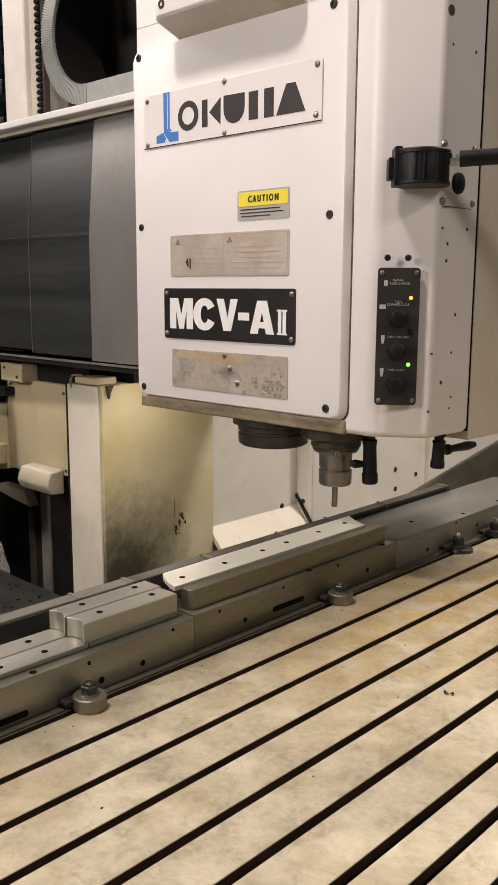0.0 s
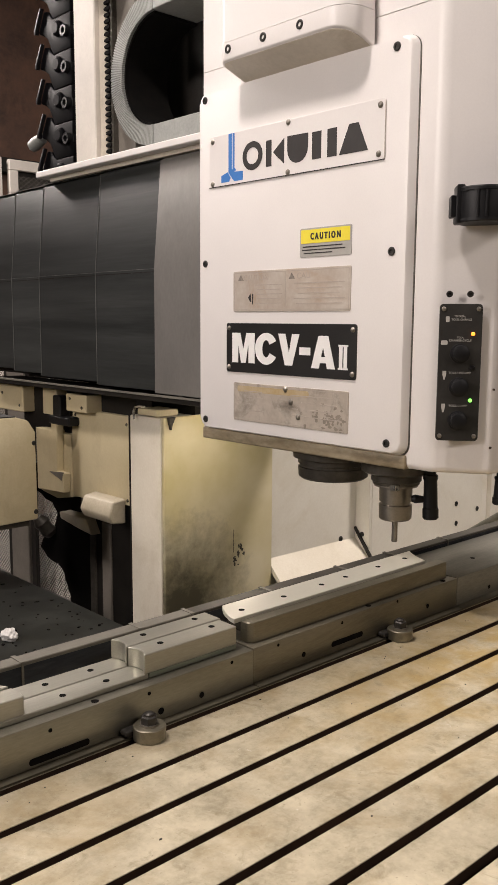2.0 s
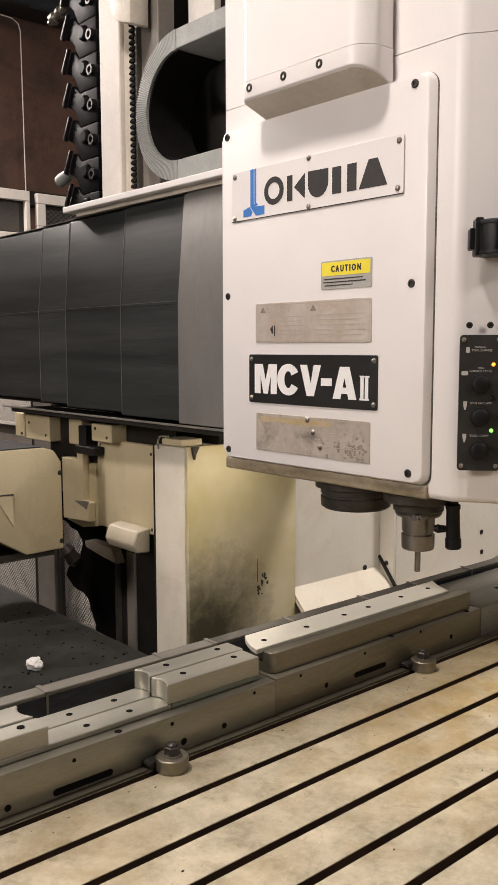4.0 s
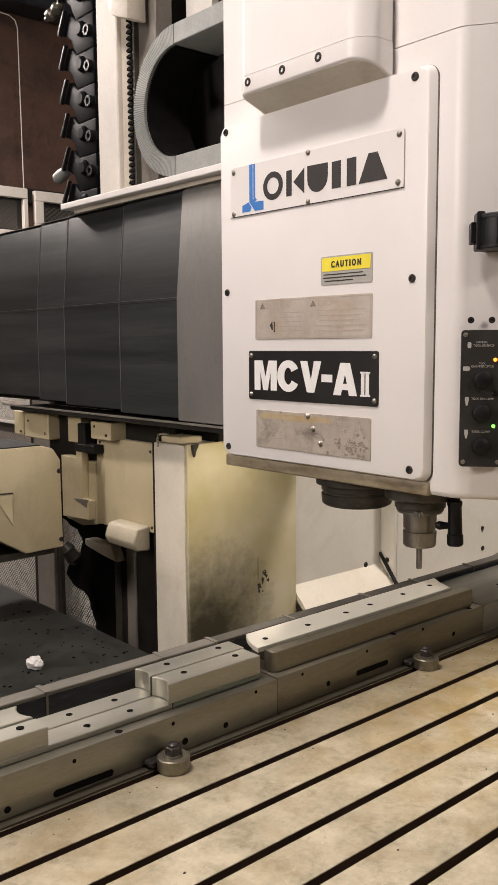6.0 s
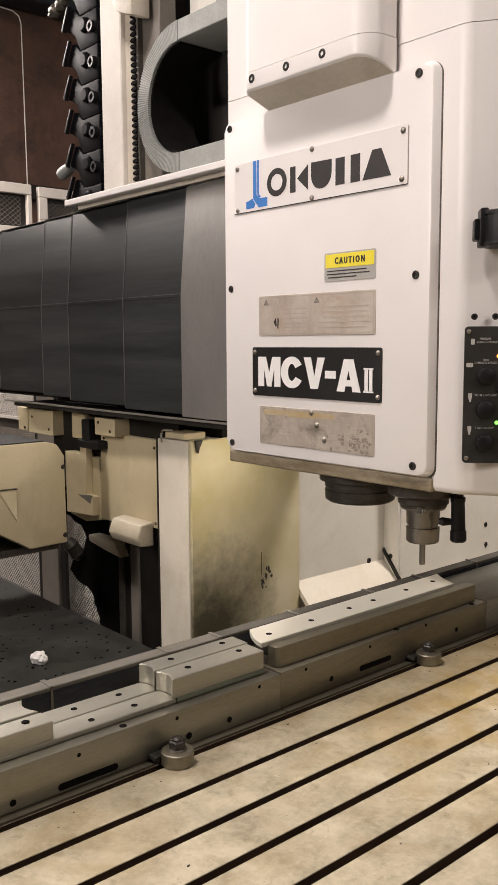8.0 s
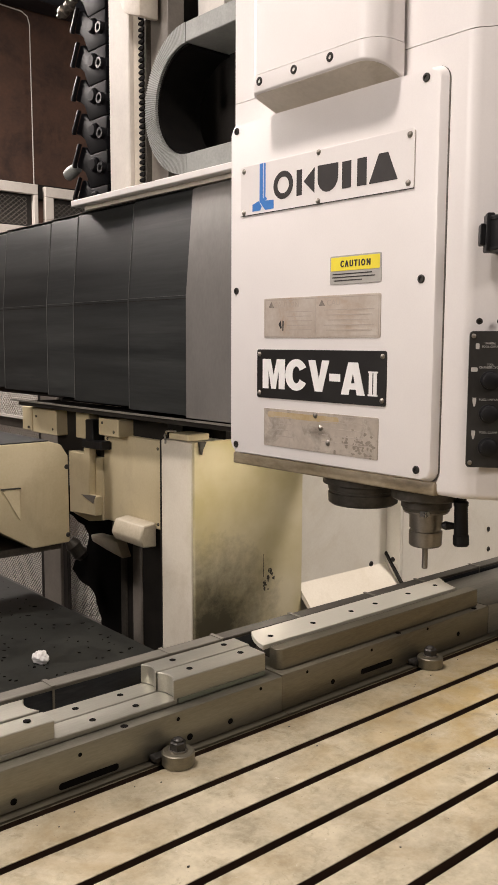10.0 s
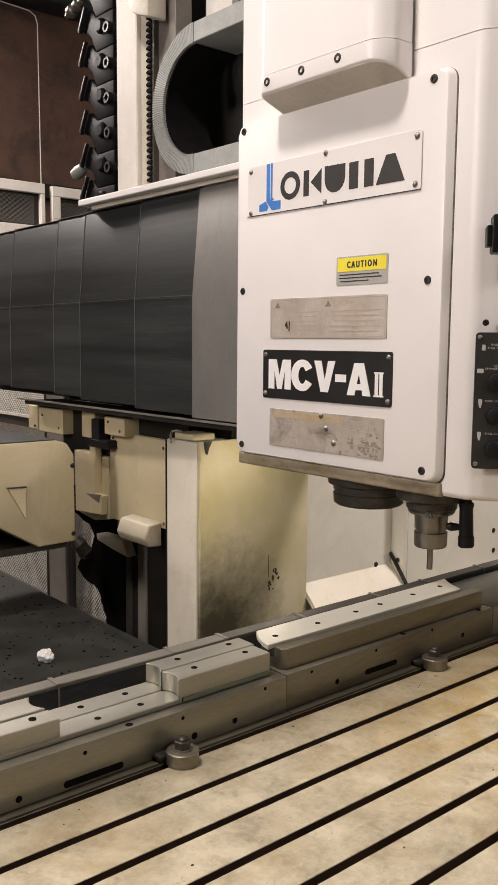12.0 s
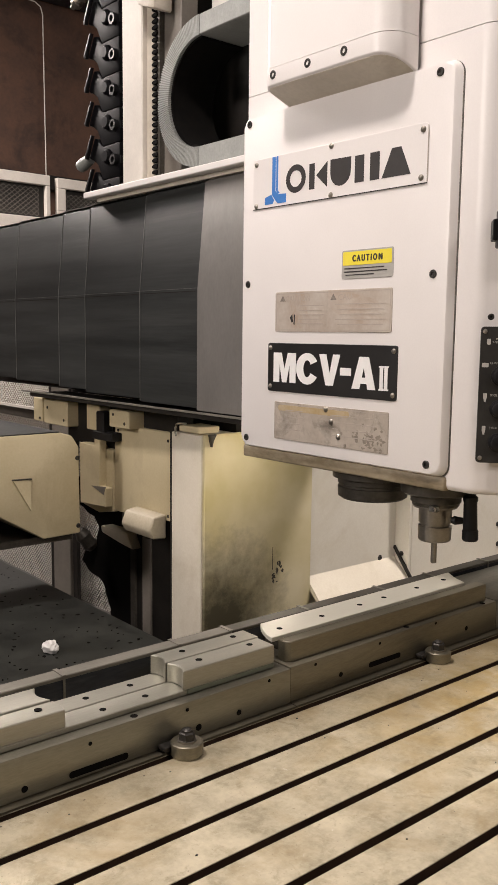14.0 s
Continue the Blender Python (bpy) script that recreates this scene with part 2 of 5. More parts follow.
def stained_wall(name):
    """Cream sheet with sooty oil splashes that thicken in one worn patch low beside the column's corner."""
    m, nt, b = nodes_of(name)
    L = nt.links.new
    geo = nt.nodes.new("ShaderNodeNewGeometry")
    n1 = add(nt, "ShaderNodeTexNoise", Scale=3.5, Detail=5.0)
    n2 = add(nt, "ShaderNodeTexNoise", Scale=16.0, Detail=7.0, Roughness=0.68)
    for n in (n1, n2):
        L(geo.outputs["Position"], n.inputs["Vector"])
    base = nt.nodes.new("ShaderNodeValToRGB")
    base.color_ramp.elements[0].position, base.color_ramp.elements[1].position = 0.35, 0.65
    base.color_ramp.elements[0].color, base.color_ramp.elements[1].color = (0.54, 0.47, 0.25, 1), (0.68, 0.61, 0.42, 1)
    L(n1.outputs["Fac"], base.inputs[0])
    dist = nt.nodes.new("ShaderNodeVectorMath")
    dist.operation = "SUBTRACT"
    dist.inputs[1].default_value = (2.40, 1.645, -0.46)
    L(geo.outputs["Position"], dist.inputs[0])
    mp = nt.nodes.new("ShaderNodeVectorMath")
    mp.operation = "MULTIPLY"
    mp.inputs[1].default_value = (2.3, 0.0, 2.0)
    L(dist.outputs[0], mp.inputs[0])
    ln = nt.nodes.new("ShaderNodeVectorMath")
    ln.operation = "LENGTH"
    L(mp.outputs[0], ln.inputs[0])
    fall = nt.nodes.new("ShaderNodeMapRange")
    fall.inputs["From Min"].default_value, fall.inputs["From Max"].default_value = 0.1, 1.25
    fall.inputs["To Min"].default_value, fall.inputs["To Max"].default_value = 0.62, -0.16
    L(ln.outputs["Value"], fall.inputs["Value"])
    sm = nt.nodes.new("ShaderNodeMath")
    sm.operation = "MULTIPLY_ADD"
    sm.inputs[1].default_value = 0.6
    L(n2.outputs["Fac"], sm.inputs[0])
    L(fall.outputs[0], sm.inputs[2])
    r2 = nt.nodes.new("ShaderNodeValToRGB")
    r2.color_ramp.elements[0].position, r2.color_ramp.elements[1].position = 0.30, 0.84
    r2.color_ramp.elements[0].color, r2.color_ramp.elements[1].color = (0, 0, 0, 1), (0.93, 0.93, 0.93, 1)
    L(sm.outputs[0], r2.inputs[0])
    mx = nt.nodes.new("ShaderNodeMix")
    mx.data_type = "RGBA"
    L(r2.outputs[0], mx.inputs["Factor"])
    L(base.outputs[0], mx.inputs["A"])
    mx.inputs["B"].default_value = (0.055, 0.05, 0.035, 1)
    L(mx.outputs["Result"], b.inputs["Base Color"])
    b.inputs["Roughness"].default_value = 0.38
    return m


def worn_table(name):
    """Cast iron worn bright: scraped mottling, brown oil blooms, rust-orange film in one worked area, dark pits and pale rubbed flecks."""
    m, nt, b = nodes_of(name)
    L = nt.links.new
    geo = nt.nodes.new("ShaderNodeNewGeometry")

    def mottle(scale, detail, lo, hi, rough=0.6, dist=0.0, stretch=None):
        n = add(nt, "ShaderNodeTexNoise", Scale=scale, Detail=detail, Roughness=rough, Distortion=dist)
        if stretch:
            mp = add(nt, "ShaderNodeMapping")
            mp.inputs["Scale"].default_value = stretch
            L(geo.outputs["Position"], mp.inputs["Vector"])
            L(mp.outputs["Vector"], n.inputs["Vector"])
        else:
            L(geo.outputs["Position"], n.inputs["Vector"])
        r = nt.nodes.new("ShaderNodeMapRange")
        r.inputs["From Min"].default_value, r.inputs["From Max"].default_value = lo, hi
        L(n.outputs["Fac"], r.inputs["Value"])
        return r.outputs[0]

    def blend(fac, base, colour, amount=1.0):
        k = nt.nodes.new("ShaderNodeMath")
        k.operation = "MULTIPLY"
        k.inputs[1].default_value = amount
        L(fac, k.inputs[0])
        mx = nt.nodes.new("ShaderNodeMix")
        mx.data_type = "RGBA"
        L(k.outputs[0], mx.inputs["Factor"])
        if isinstance(base, tuple):
            mx.inputs["A"].default_value = (*base, 1)
        else:
            L(base, mx.inputs["A"])
        mx.inputs["B"].default_value = (*colour, 1)
        return mx.outputs["Result"]

    c = blend(mottle(11, 6, 0.35, 0.65), (0.345, 0.30, 0.205), (0.585, 0.52, 0.38))
    c = blend(mottle(60, 5, 0.40, 0.70, 0.7), c, (0.66, 0.60, 0.435), 0.5)
    c = blend(mottle(4.0, 8, 0.50, 0.68, 0.65, 0.8), c, (0.36, 0.27, 0.14), 0.65)
    off = nt.nodes.new("ShaderNodeVectorMath")
    off.operation = "SUBTRACT"
    off.inputs[1].default_value = (2.15, -0.28, 0)
    L(geo.outputs["Position"], off.inputs[0])
    sc = nt.nodes.new("ShaderNodeVectorMath")
    sc.operation = "MULTIPLY"
    sc.inputs[1].default_value = (1.1, 2.6, 0)
    L(off.outputs[0], sc.inputs[0])
    ln = nt.nodes.new("ShaderNodeVectorMath")
    ln.operation = "LENGTH"
    L(sc.outputs[0], ln.inputs[0])
    near = nt.nodes.new("ShaderNodeMapRange")
    near.inputs["From Min"].default_value, near.inputs["From Max"].default_value = 0.25, 1.15
    near.inputs["To Min"].default_value, near.inputs["To Max"].default_value = 1.0, 0.0
    L(ln.outputs["Value"], near.inputs["Value"])
    film = nt.nodes.new("ShaderNodeMath")
    film.operation = "MULTIPLY"
    L(near.outputs[0], film.inputs[0])
    L(mottle(7, 7, 0.36, 0.60, 0.65, 0.5), film.inputs[1])
    c = blend(film.outputs[0], c, (0.42, 0.285, 0.085), 0.85)
    c = blend(mottle(17, 7, 0.56, 0.70, 0.7, 0.6), c, (0.27, 0.22, 0.13), 0.65)
    c = blend(mottle(130, 3, 0.64, 0.72, 0.6), c, (0.16, 0.12, 0.08), 0.45)
    c = blend(mottle(26, 6, 0.66, 0.76, 0.7, 1.2), c, (0.80, 0.77, 0.70), 0.7)
    L(c, b.inputs["Base Color"])
    b.inputs["Metallic"].default_value = 0.35
    rg = nt.nodes.new("ShaderNodeMapRange")
    rg.inputs["To Min"].default_value, rg.inputs["To Max"].default_value = 0.36, 0.56
    L(mottle(9, 6, 0.35, 0.65), rg.inputs["Value"])
    L(rg.outputs[0], b.inputs["Roughness"])
    bp = add(nt, "ShaderNodeBump", Strength=0.10, Distance=0.003)
    L(mottle(70, 6, 0.3, 0.7, 0.7, 0.0, (0.5, 1.4, 1)), bp.inputs["Height"])
    L(bp.outputs[0], b.inputs["Normal"])
    return m


M_TABLE = worn_table("worn_cast_iron_table")
M_STAINED = stained_wall("oil_stained_cream_sheet")
for m, level in ((M_CHAIN, 0.07), (M_COVER, 0.3), (M_BLACK, 0.28), (M_HOLE, 0.08), (M_DARK, 0.2), (M_PANELGREY, 0.3), (M_BOLT, 0.35)):
    m.node_tree.nodes["Principled BSDF"].inputs["Specular IOR Level"].default_value = level

# ---- shaping ----


def B():
    return bmesh.new()


def box(bm, x0, x1, y0, y1, z0, z1, bev=0.0, seg=1):
    v = [bm.verts.new((x, y, z)) for x in (x0, x1) for y in (y0, y1) for z in (z0, z1)]
    fs = [bm.faces.new([v[i] for i in q]) for q in ((0, 1, 3, 2), (4, 6, 7, 5), (0, 4, 5, 1), (2, 3, 7, 6), (0, 2, 6, 4), (1, 5, 7, 3))]
    if bev:
        es = list({e for f in fs for e in f.edges})
        bmesh.ops.bevel(bm, geom=es, offset=bev, segments=seg, profile=0.5, affect="EDGES")
    return bm


def prism(bm, pts, axis, a, b, bev=0.0, seg=2):
    """Extrudes a closed outline along an axis from a to b: axis z takes (x, y), y takes (x, z), x takes (y, z)."""
    def at(p, w):
        return {"z": (p[0], p[1], w), "y": (p[0], w, p[1]), "x": (w, p[0], p[1])}[axis]
    lo = [bm.verts.new(at(p, a)) for p in pts]
    hi = [bm.verts.new(at(p, b)) for p in pts]
    n = len(pts)
    fs = [bm.faces.new(lo), bm.faces.new(hi[::-1])]
    fs += [bm.faces.new((lo[i], hi[i], hi[(i + 1) % n], lo[(i + 1) % n])) for i in range(n)]
    bmesh.ops.recalc_face_normals(bm, faces=fs)
    if bev:
        es = list({e for f in fs for e in f.edges if e.calc_face_angle(0) > 0.6})
        bmesh.ops.bevel(bm, geom=es, offset=bev, segments=seg, profile=0.5, affect="EDGES")
    return bm


def turned(bm, p0, p1, prof, n=24):
    """A turned body from p0 towards p1: prof is (share of the way, radius) pairs."""
    p0, p1 = Vector(p0), Vector(p1)
    ax = (p1 - p0).normalized()
    u = ax.orthogonal().normalized()
    w = ax.cross(u)
    rings = []
    for s, r in prof:
        c = p0.lerp(p1, s)
        rings.append([bm.verts.new(c + r * (math.cos(2 * math.pi * i / n) * u + math.sin(2 * math.pi * i / n) * w)) for i in range(n)])
    for a, b in zip(rings, rings[1:]):
        for i in range(n):
            bm.faces.new((a[i], a[(i + 1) % n], b[(i + 1) % n], b[i]))
    bm.faces.new(rings[0][::-1])
    bm.faces.new(rings[-1])
    return bm


def cyl(bm, p0, p1, r, n=20, r2=None):
    return turned(bm, p0, p1, [(0, r), (1, r if r2 is None else r2)], n)


def tube(bm, pts, r, n=10):
    """A round hose along a line of points."""
    pts = [Vector(p) for p in pts]
    rings = []
    u = None
    for i, p in enumerate(pts):
        d = (pts[min(i + 1, len(pts) - 1)] - pts[max(i - 1, 0)]).normalized()
        u = d.orthogonal().normalized() if u is None else (u - d * u.dot(d)).normalized()
        w = d.cross(u)
        rings.append([bm.verts.new(p + r * (math.cos(2 * math.pi * k / n) * u + math.sin(2 * math.pi * k / n) * w)) for k in range(n)])
    for a, b in zip(rings, rings[1:]):
        for i in range(n):
            bm.faces.new((a[i], a[(i + 1) % n], b[(i + 1) % n], b[i]))
    bm.faces.new(rings[0][::-1])
    bm.faces.new(rings[-1])
    return bm


def finish(bm, name, material, at=(0, 0, 0)):
    bmesh.ops.recalc_face_normals(bm, faces=bm.faces)
    bmesh.ops.translate(bm, verts=bm.verts, vec=-Vector(at))
    for f in bm.faces:
        f.smooth = True
    for e in bm.edges:
        if len(e.link_faces) != 2 or e.calc_face_angle(0) > 0.55:
            e.smooth = False
    me = bpy.data.meshes.new(name)
    bm.to_mesh(me)
    bm.free()
    me.materials.append(material)
    return me


def base_of(ob):
    p = Vector((0, 0, 0))
    while ob:
        p += ob.location
        ob = ob.parent
    return p


def thing(name, at, label, category, group="", kind=""):
    """An empty at a thing's base that carries its parts."""
    ob = new(name)
    ob.location = at
    ob.empty_display_size = 0.05
    return tagged(ob, label, category, group, kind)


def solid(name, bm, material, at, label, category, group="", kind=""):
    """A thing that is one mesh."""
    ob = new(name, finish(bm, name, material, at))
    ob.location = at
    return tagged(ob, label, category, group, kind)


def part(name, bm, material, parent, label=""):
    """One mesh under a thing or a part, given in the world's coordinates."""
    at = base_of(parent)
    ob = new(name, finish(bm, name, material, at))
    ob.parent = parent
    return tagged(ob, label)


def same_part(name, mesh, parent, place, turn=None):
    """One more object on a shared mesh."""
    ob = new(name, mesh)
    ob.parent = parent
    ob.location = Vector(place) - base_of(parent)
    if turn:
        ob.rotation_euler = turn
    return ob


def lettering(text, width, height, depth=0.001, bold=0.0):
    """A bmesh of words in the built-in font, in the plane x right and y up, fitted to a width and height, centred."""
    cu = bpy.data.curves.new("words", "FONT")
    cu.body, cu.extrude, cu.resolution_u = text, 0.01, 3
    ob = bpy.data.objects.new("words", cu)
    scene.collection.objects.link(ob)
    bpy.context.view_layer.update()
    me = bpy.data.meshes.new_from_object(ob.evaluated_get(bpy.context.evaluated_depsgraph_get()))
    bpy.data.objects.remove(ob)
    bm = bmesh.new()
    bm.from_mesh(me)
    bpy.data.meshes.remove(me)
    xs, ys = [v.co.x for v in bm.verts], [v.co.y for v in bm.verts]
    cx, cy = (min(xs) + max(xs)) / 2, (min(ys) + max(ys)) / 2
    kx, ky = width / (max(xs) - min(xs)), height / (max(ys) - min(ys))
    for v in bm.verts:
        v.co = ((v.co.x - cx) * kx, (v.co.y - cy) * ky, v.co.z * depth / 0.01)
    if bold:
        src = bm
        bm = bmesh.new()
        for k, (dx, dy) in enumerate(((0, 0), (-bold, 0), (bold, 0), (-bold / 2, bold * 0.55), (bold / 2, -bold * 0.55), (-bold / 2, -bold * 0.55), (bold / 2, bold * 0.55))):
            one = src.copy()
            for v in one.verts:
                v.co += Vector((dx, dy, 0.00006 * k))
            merge(bm, one)
        src.free()
    return bm


def onto(bm, origin, right, up):
    """Lays a flat bmesh (x right, y up) onto a plane in the world."""
    right, up = Vector(right).normalized(), Vector(up).normalized()
    out = right.cross(up)
    o = Vector(origin)
    for v in bm.verts:
        v.co = o + right * v.co.x + up * v.co.y + out * v.co.z
    return bm


def merge(bm, other):
    me = bpy.data.meshes.new("tmp")
    other.to_mesh(me)
    other.free()
    bm.from_mesh(me)
    bpy.data.meshes.remove(me)
    return bm


def rounded(y0, y1, z0, z1, r, n=4):
    """A rectangle outline with round corners."""
    pts = []
    for cy, cz, a0 in ((y1 - r, z1 - r, 0), (y0 + r, z1 - r, 90), (y0 + r, z0 + r, 180), (y1 - r, z0 + r, 270)):
        for i in range(n + 1):
            a = radians(a0 + 90 * i / n)
            pts.append((cy + r * math.cos(a), cz + r * math.sin(a)))
    return pts


# ---- hall: floor, walls and ceiling that close the place ----
solid("floor", box(B(), -6, 9, -6, 14, -1.35, -1.25), M_FLOOR, (0, 0, -1.3), "dark oily concrete workshop floor", "floor", kind="structure")
solid("ceiling", box(B(), -6, 9, -6, 14, 6.0, 6.1), M_CEIL, (0, 0, 6.0), "dim high workshop ceiling", "ceiling", kind="structure")
solid("wall_south", box(B(), -6, 9, -6.2, -6, -1.35, 6.1), M_HALL, (0, -6, 0), "plain dim workshop wall", "wall", kind="structure")
solid("wall_west", box(B(), -6.2, -6, -6.2, 14, -1.35, 6.1), M_HALL, (-6, 0, 0), "plain dim workshop wall", "wall", kind="structure")
solid("wall_north", box(B(), -6, 9, 14, 14.2, -1.35, 6.1), M_HALL, (0, 14, 0), "plain dim workshop wall", "wall", kind="structure")
solid("wall_east", box(B(), 9, 9.2, -6.2, 14, -1.35, 6.1), M_HALL, (9, 0, 0), "plain dim workshop wall", "wall", kind="structure")
solid("backdrop", box(B(), -1.0, 8.9, 8.0, 8.1, -1.25, 6.0), M_BROWN, (4.0, 8.05, -1.25), "rusty dark brown steel sheet wall", "wall", kind="structure")

# ---- machine table with slots ----
SLOT_Y = [0.0, -0.125, -0.25, -0.370, -0.491, -0.611, -0.736, -0.823, -0.912, -1.03, -1.15]
SLOT_W = 0.0195
TX0, TX1 = 0.0, 3.35
table = thing("machine_table", (1.7, -0.4, -0.30), "worn cast iron machine table with long clamping slots", "machine table")
part("table_body", box(B(), TX0, TX1, -1.3, 0.34, -0.30, -0.101), M_SLOT, table, "oil-black slotted bed of the table")
edges_y = [0.34] + SLOT_Y + [-1.3]
lands = []
for i in range(len(edges_y) - 1):
    hi = edges_y[i] - (SLOT_W / 2 if i else 0)
    lo = edges_y[i + 1] + (SLOT_W / 2 if i < len(edges_y) - 2 else 0)
    part("slot_wall", box(B(), TX0, TX1, lo + 0.0004, hi - 0.0004, -0.100, -0.0027), M_SLOT, table)
    lands.append((lo, hi))
for lo, hi in lands:
    part("table_land", box(B(), TX0, TX1, lo, hi, -0.0025, 0.0, 0.0008), M_TABLE, table)

# ---- fixture rails and jaw blocks on the table ----


def hole(bm, p, axis, r, depth=0.0006):
    """A dark bore mouth lying a hair proud of the surface."""
    p, a = Vector(p), Vector(axis)
    return cyl(bm, p - a * 0.004, p + a * depth, r, 12)


def cap_screw(bm, p, axis, r=0.011, out=0.006):
    """A socket screw head with its hollow."""
    p, a = Vector(p), Vector(axis).normalized()
    d = out / 1.0
    return turned(bm, p - a * 0.003, p + a * d, [(0, r), (0.75, r), (1, r * 0.86), (1, r * 0.5), (0.45, r * 0.45)], 14)


FRONT, TOP = (0, -1, 0), (0, 0, 1)
rail_a = thing("fixture_rail", (0.68, 0.11, 0), "machined grey steel fixture rail clamped along the table edge", "rail", "fixture rails")
part("bar", box(B(), 0.02, 1.3550, 0.0315, 0.20, 0.005, 0.0945, 0.003, 2), M_RAIL, rail_a)
part("base_strip", box(B(), 0.02, 1.3550, 0.0102, 0.20, 0.0, 0.005), M_RAILDARK, rail_a, "thin dark steel shim strip")
rail_b = thing("fixture_rail", (1.79, 0.11, 0), "machined grey steel fixture rail carrying a bright jaw", "rail", "fixture rails")
part("bar", box(B(), 1.3572, 2.2320, 0.0345, 0.20, 0.005, 0.0965, 0.003, 2), M_RAILDARK, rail_b)
part("base_strip", box(B(), 1.3572, 2.2320, 0.0102, 0.20, 0.0, 0.005), M_RAILDARK, rail_b, "thin dark steel shim strip")
rail_c = thing("fixture_rail", (2.8, 0.15, 0), "oil-dark steel fixture plate at the far table end", "rail", "fixture rails")
part("bar", box(B(), 2.2335, 3.34, 0.0345, 0.283, 0.005, 0.0980, 0.003, 2), M_DARKRAIL, rail_c)
part("base_strip", box(B(), 2.2335, 3.34, 0.0102, 0.20, 0.0, 0.005), M_RAILDARK, rail_c, "thin dark steel shim strip")

for ob, y, marks in ((rail_a, 0.0315, ((1.04, 0.077, 0.0045), (1.19, 0.028, 0.007), (0.794, 0.073, 0.0045), (0.648, 0.024, 0.007), (1.284, 0.082, 0.0042), (1.072, 0.026, 0.008))),
                     (rail_b, 0.0345, ((1.443, 0.083, 0.0042), (1.537, 0.033, 0.007), (1.687, 0.083, 0.0042), (1.929, 0.089, 0.0042), (2.078, 0.041, 0.007))),
                     (rail_c, 0.0345, ((2.419, 0.03, 0.007), (2.60, 0.085, 0.004), (2.75, 0.05, 0.006)))):
    for x, z, r in marks:
        part("bolt_hole", hole(B(), (x, y, z), FRONT, r), M_HOLE, ob)
for ob, x0, x1, z in ((rail_a, 0.745, 0.885, 0.019), (rail_b, 1.645, 1.775, 0.031)):
    part("clamp_slot", prism(B(), rounded(x0, x1, z - 0.0075, z + 0.0075, 0.007), "y", 0.0310 if ob == rail_a else 0.0340, 0.037), M_HOLE, ob, "dark milled clamping slot")
for ob, x, y, z in ((rail_a, 0.909, 0.046, 0.0945), (rail_b, 1.818, 0.052, 0.0965), (rail_b, 2.174, 0.048, 0.0965), (rail_c, 2.688, 0.058, 0.098), (rail_c, 2.465, 0.13, 0.098), (rail_c, 2.95, 0.06, 0.098)):
    part("bolt_hole", hole(B(), (x, y, z), TOP, 0.0085), M_HOLE, ob)


def jaw(x0, x1, y0, y1, z0, z1, c0, c1, name="bar"):
    """A jaw bar whose ends are cut on an arc: c0 and c1 are the arcs' depths, above zero hollow."""
    n = 8
    pts = []
    for i in range(n + 1):
        s = i / n
        pts.append((x0 + c0 * 4 * s * (1 - s), y0 + (y1 - y0) * s))
    for i in range(n + 1):
        s = 1 - i / n
        pts.append((x1 - c1 * 4 * s * (1 - s), y0 + (y1 - y0) * s))
    return prism(B(), pts, "z", z0, z1, 0.0018, 1)


def jaw_block(label, base, rows, marks, z, r=0.0085, polished=()):
    ob = thing("jaw_block", base, label, "jaw block", "jaw blocks on the rail")
    for k, (x0, x1, y0, y1, z0, z1, c0, c1) in enumerate(rows):
        part("jaw_bar", jaw(x0, x1, y0, y1, z0, z1, c0, c1), M_BRIGHT if k in polished else M_GROUND, ob)
    for x, y in marks:
        part("bolt_hole", hole(B(), (x, y, z), TOP, r), M_HOLE, ob)
    return ob


Z0 = 0.0950
low = jaw_block("low ground steel jaw plates in two rows", (0.9, 0.13, Z0), [(0.30, 1.062, 0.063, 0.1285, Z0, 0.107, 0, 0), (0.30, 1.062, 0.1325, 0.195, Z0, 0.107, 0, 0)],
                ((0.974, 0.166), (0.859, 0.166), (0.969, 0.094), (0.859, 0.092)), 0.107, 0.0075)
jaw_block("raised grey steel jaw blocks with rounded ends", (1.19, 0.13, 0.1072), [(1.050, 1.327, 0.063, 0.1285, 0.1072, 0.153, 0.012, 0), (1.048, 1.335, 0.1325, 0.195, 0.1072, 0.153, 0.012, 0)],
          ((1.123, 0.169), (1.122, 0.100), (1.283, 0.172), (1.280, 0.103)), 0.153, 0.008)
part("jaw_plate", jaw(1.064, 1.327, 0.063, 0.195, Z0, 0.107, 0, 0), M_GREEN, low, "thin spacer plate with a green reflection painted in")
jaw_block("bright ground steel jaw blocks at the rail's near end", (0.55, 0.13, 0.1072), [(0.35, 0.755, 0.063, 0.117, 0.1072, 0.147, 0, -0.003), (0.35, 0.752, 0.121, 0.195, 0.1072, 0.150, 0, 0.014)],
          ((0.709, 0.163), (0.709, 0.093), (0.55, 0.163), (0.55, 0.093)), 0.1485, 0.008)
long_jaw = jaw_block("long bright steel jaw with a row of bolt holes", (1.8, 0.13, Z0 + 0.002), [], ((1.411, 0.138), (1.569, 0.142), (1.724, 0.146), (1.831, 0.150), (1.984, 0.153), (2.120, 0.157)), 0.156, 0.008)
part("jaw_bar", prism(B(), [(1.368, 0.0955), (1.368, 0.070), (1.380, 0.058), (2.205, 0.058), (2.205, 0.0955)], "z", 0.0970, 0.150, 0.0018, 1), M_RAILDARK, long_jaw, "oil-browned front bar")
hollow = [(1.350, 0.0985), (1.355, 0.122), (1.366, 0.150), (1.380, 0.175), (1.397, 0.198), (2.205, 0.202), (2.186, 0.176), (2.170, 0.150), (2.158, 0.122), (2.150, 0.0985)]
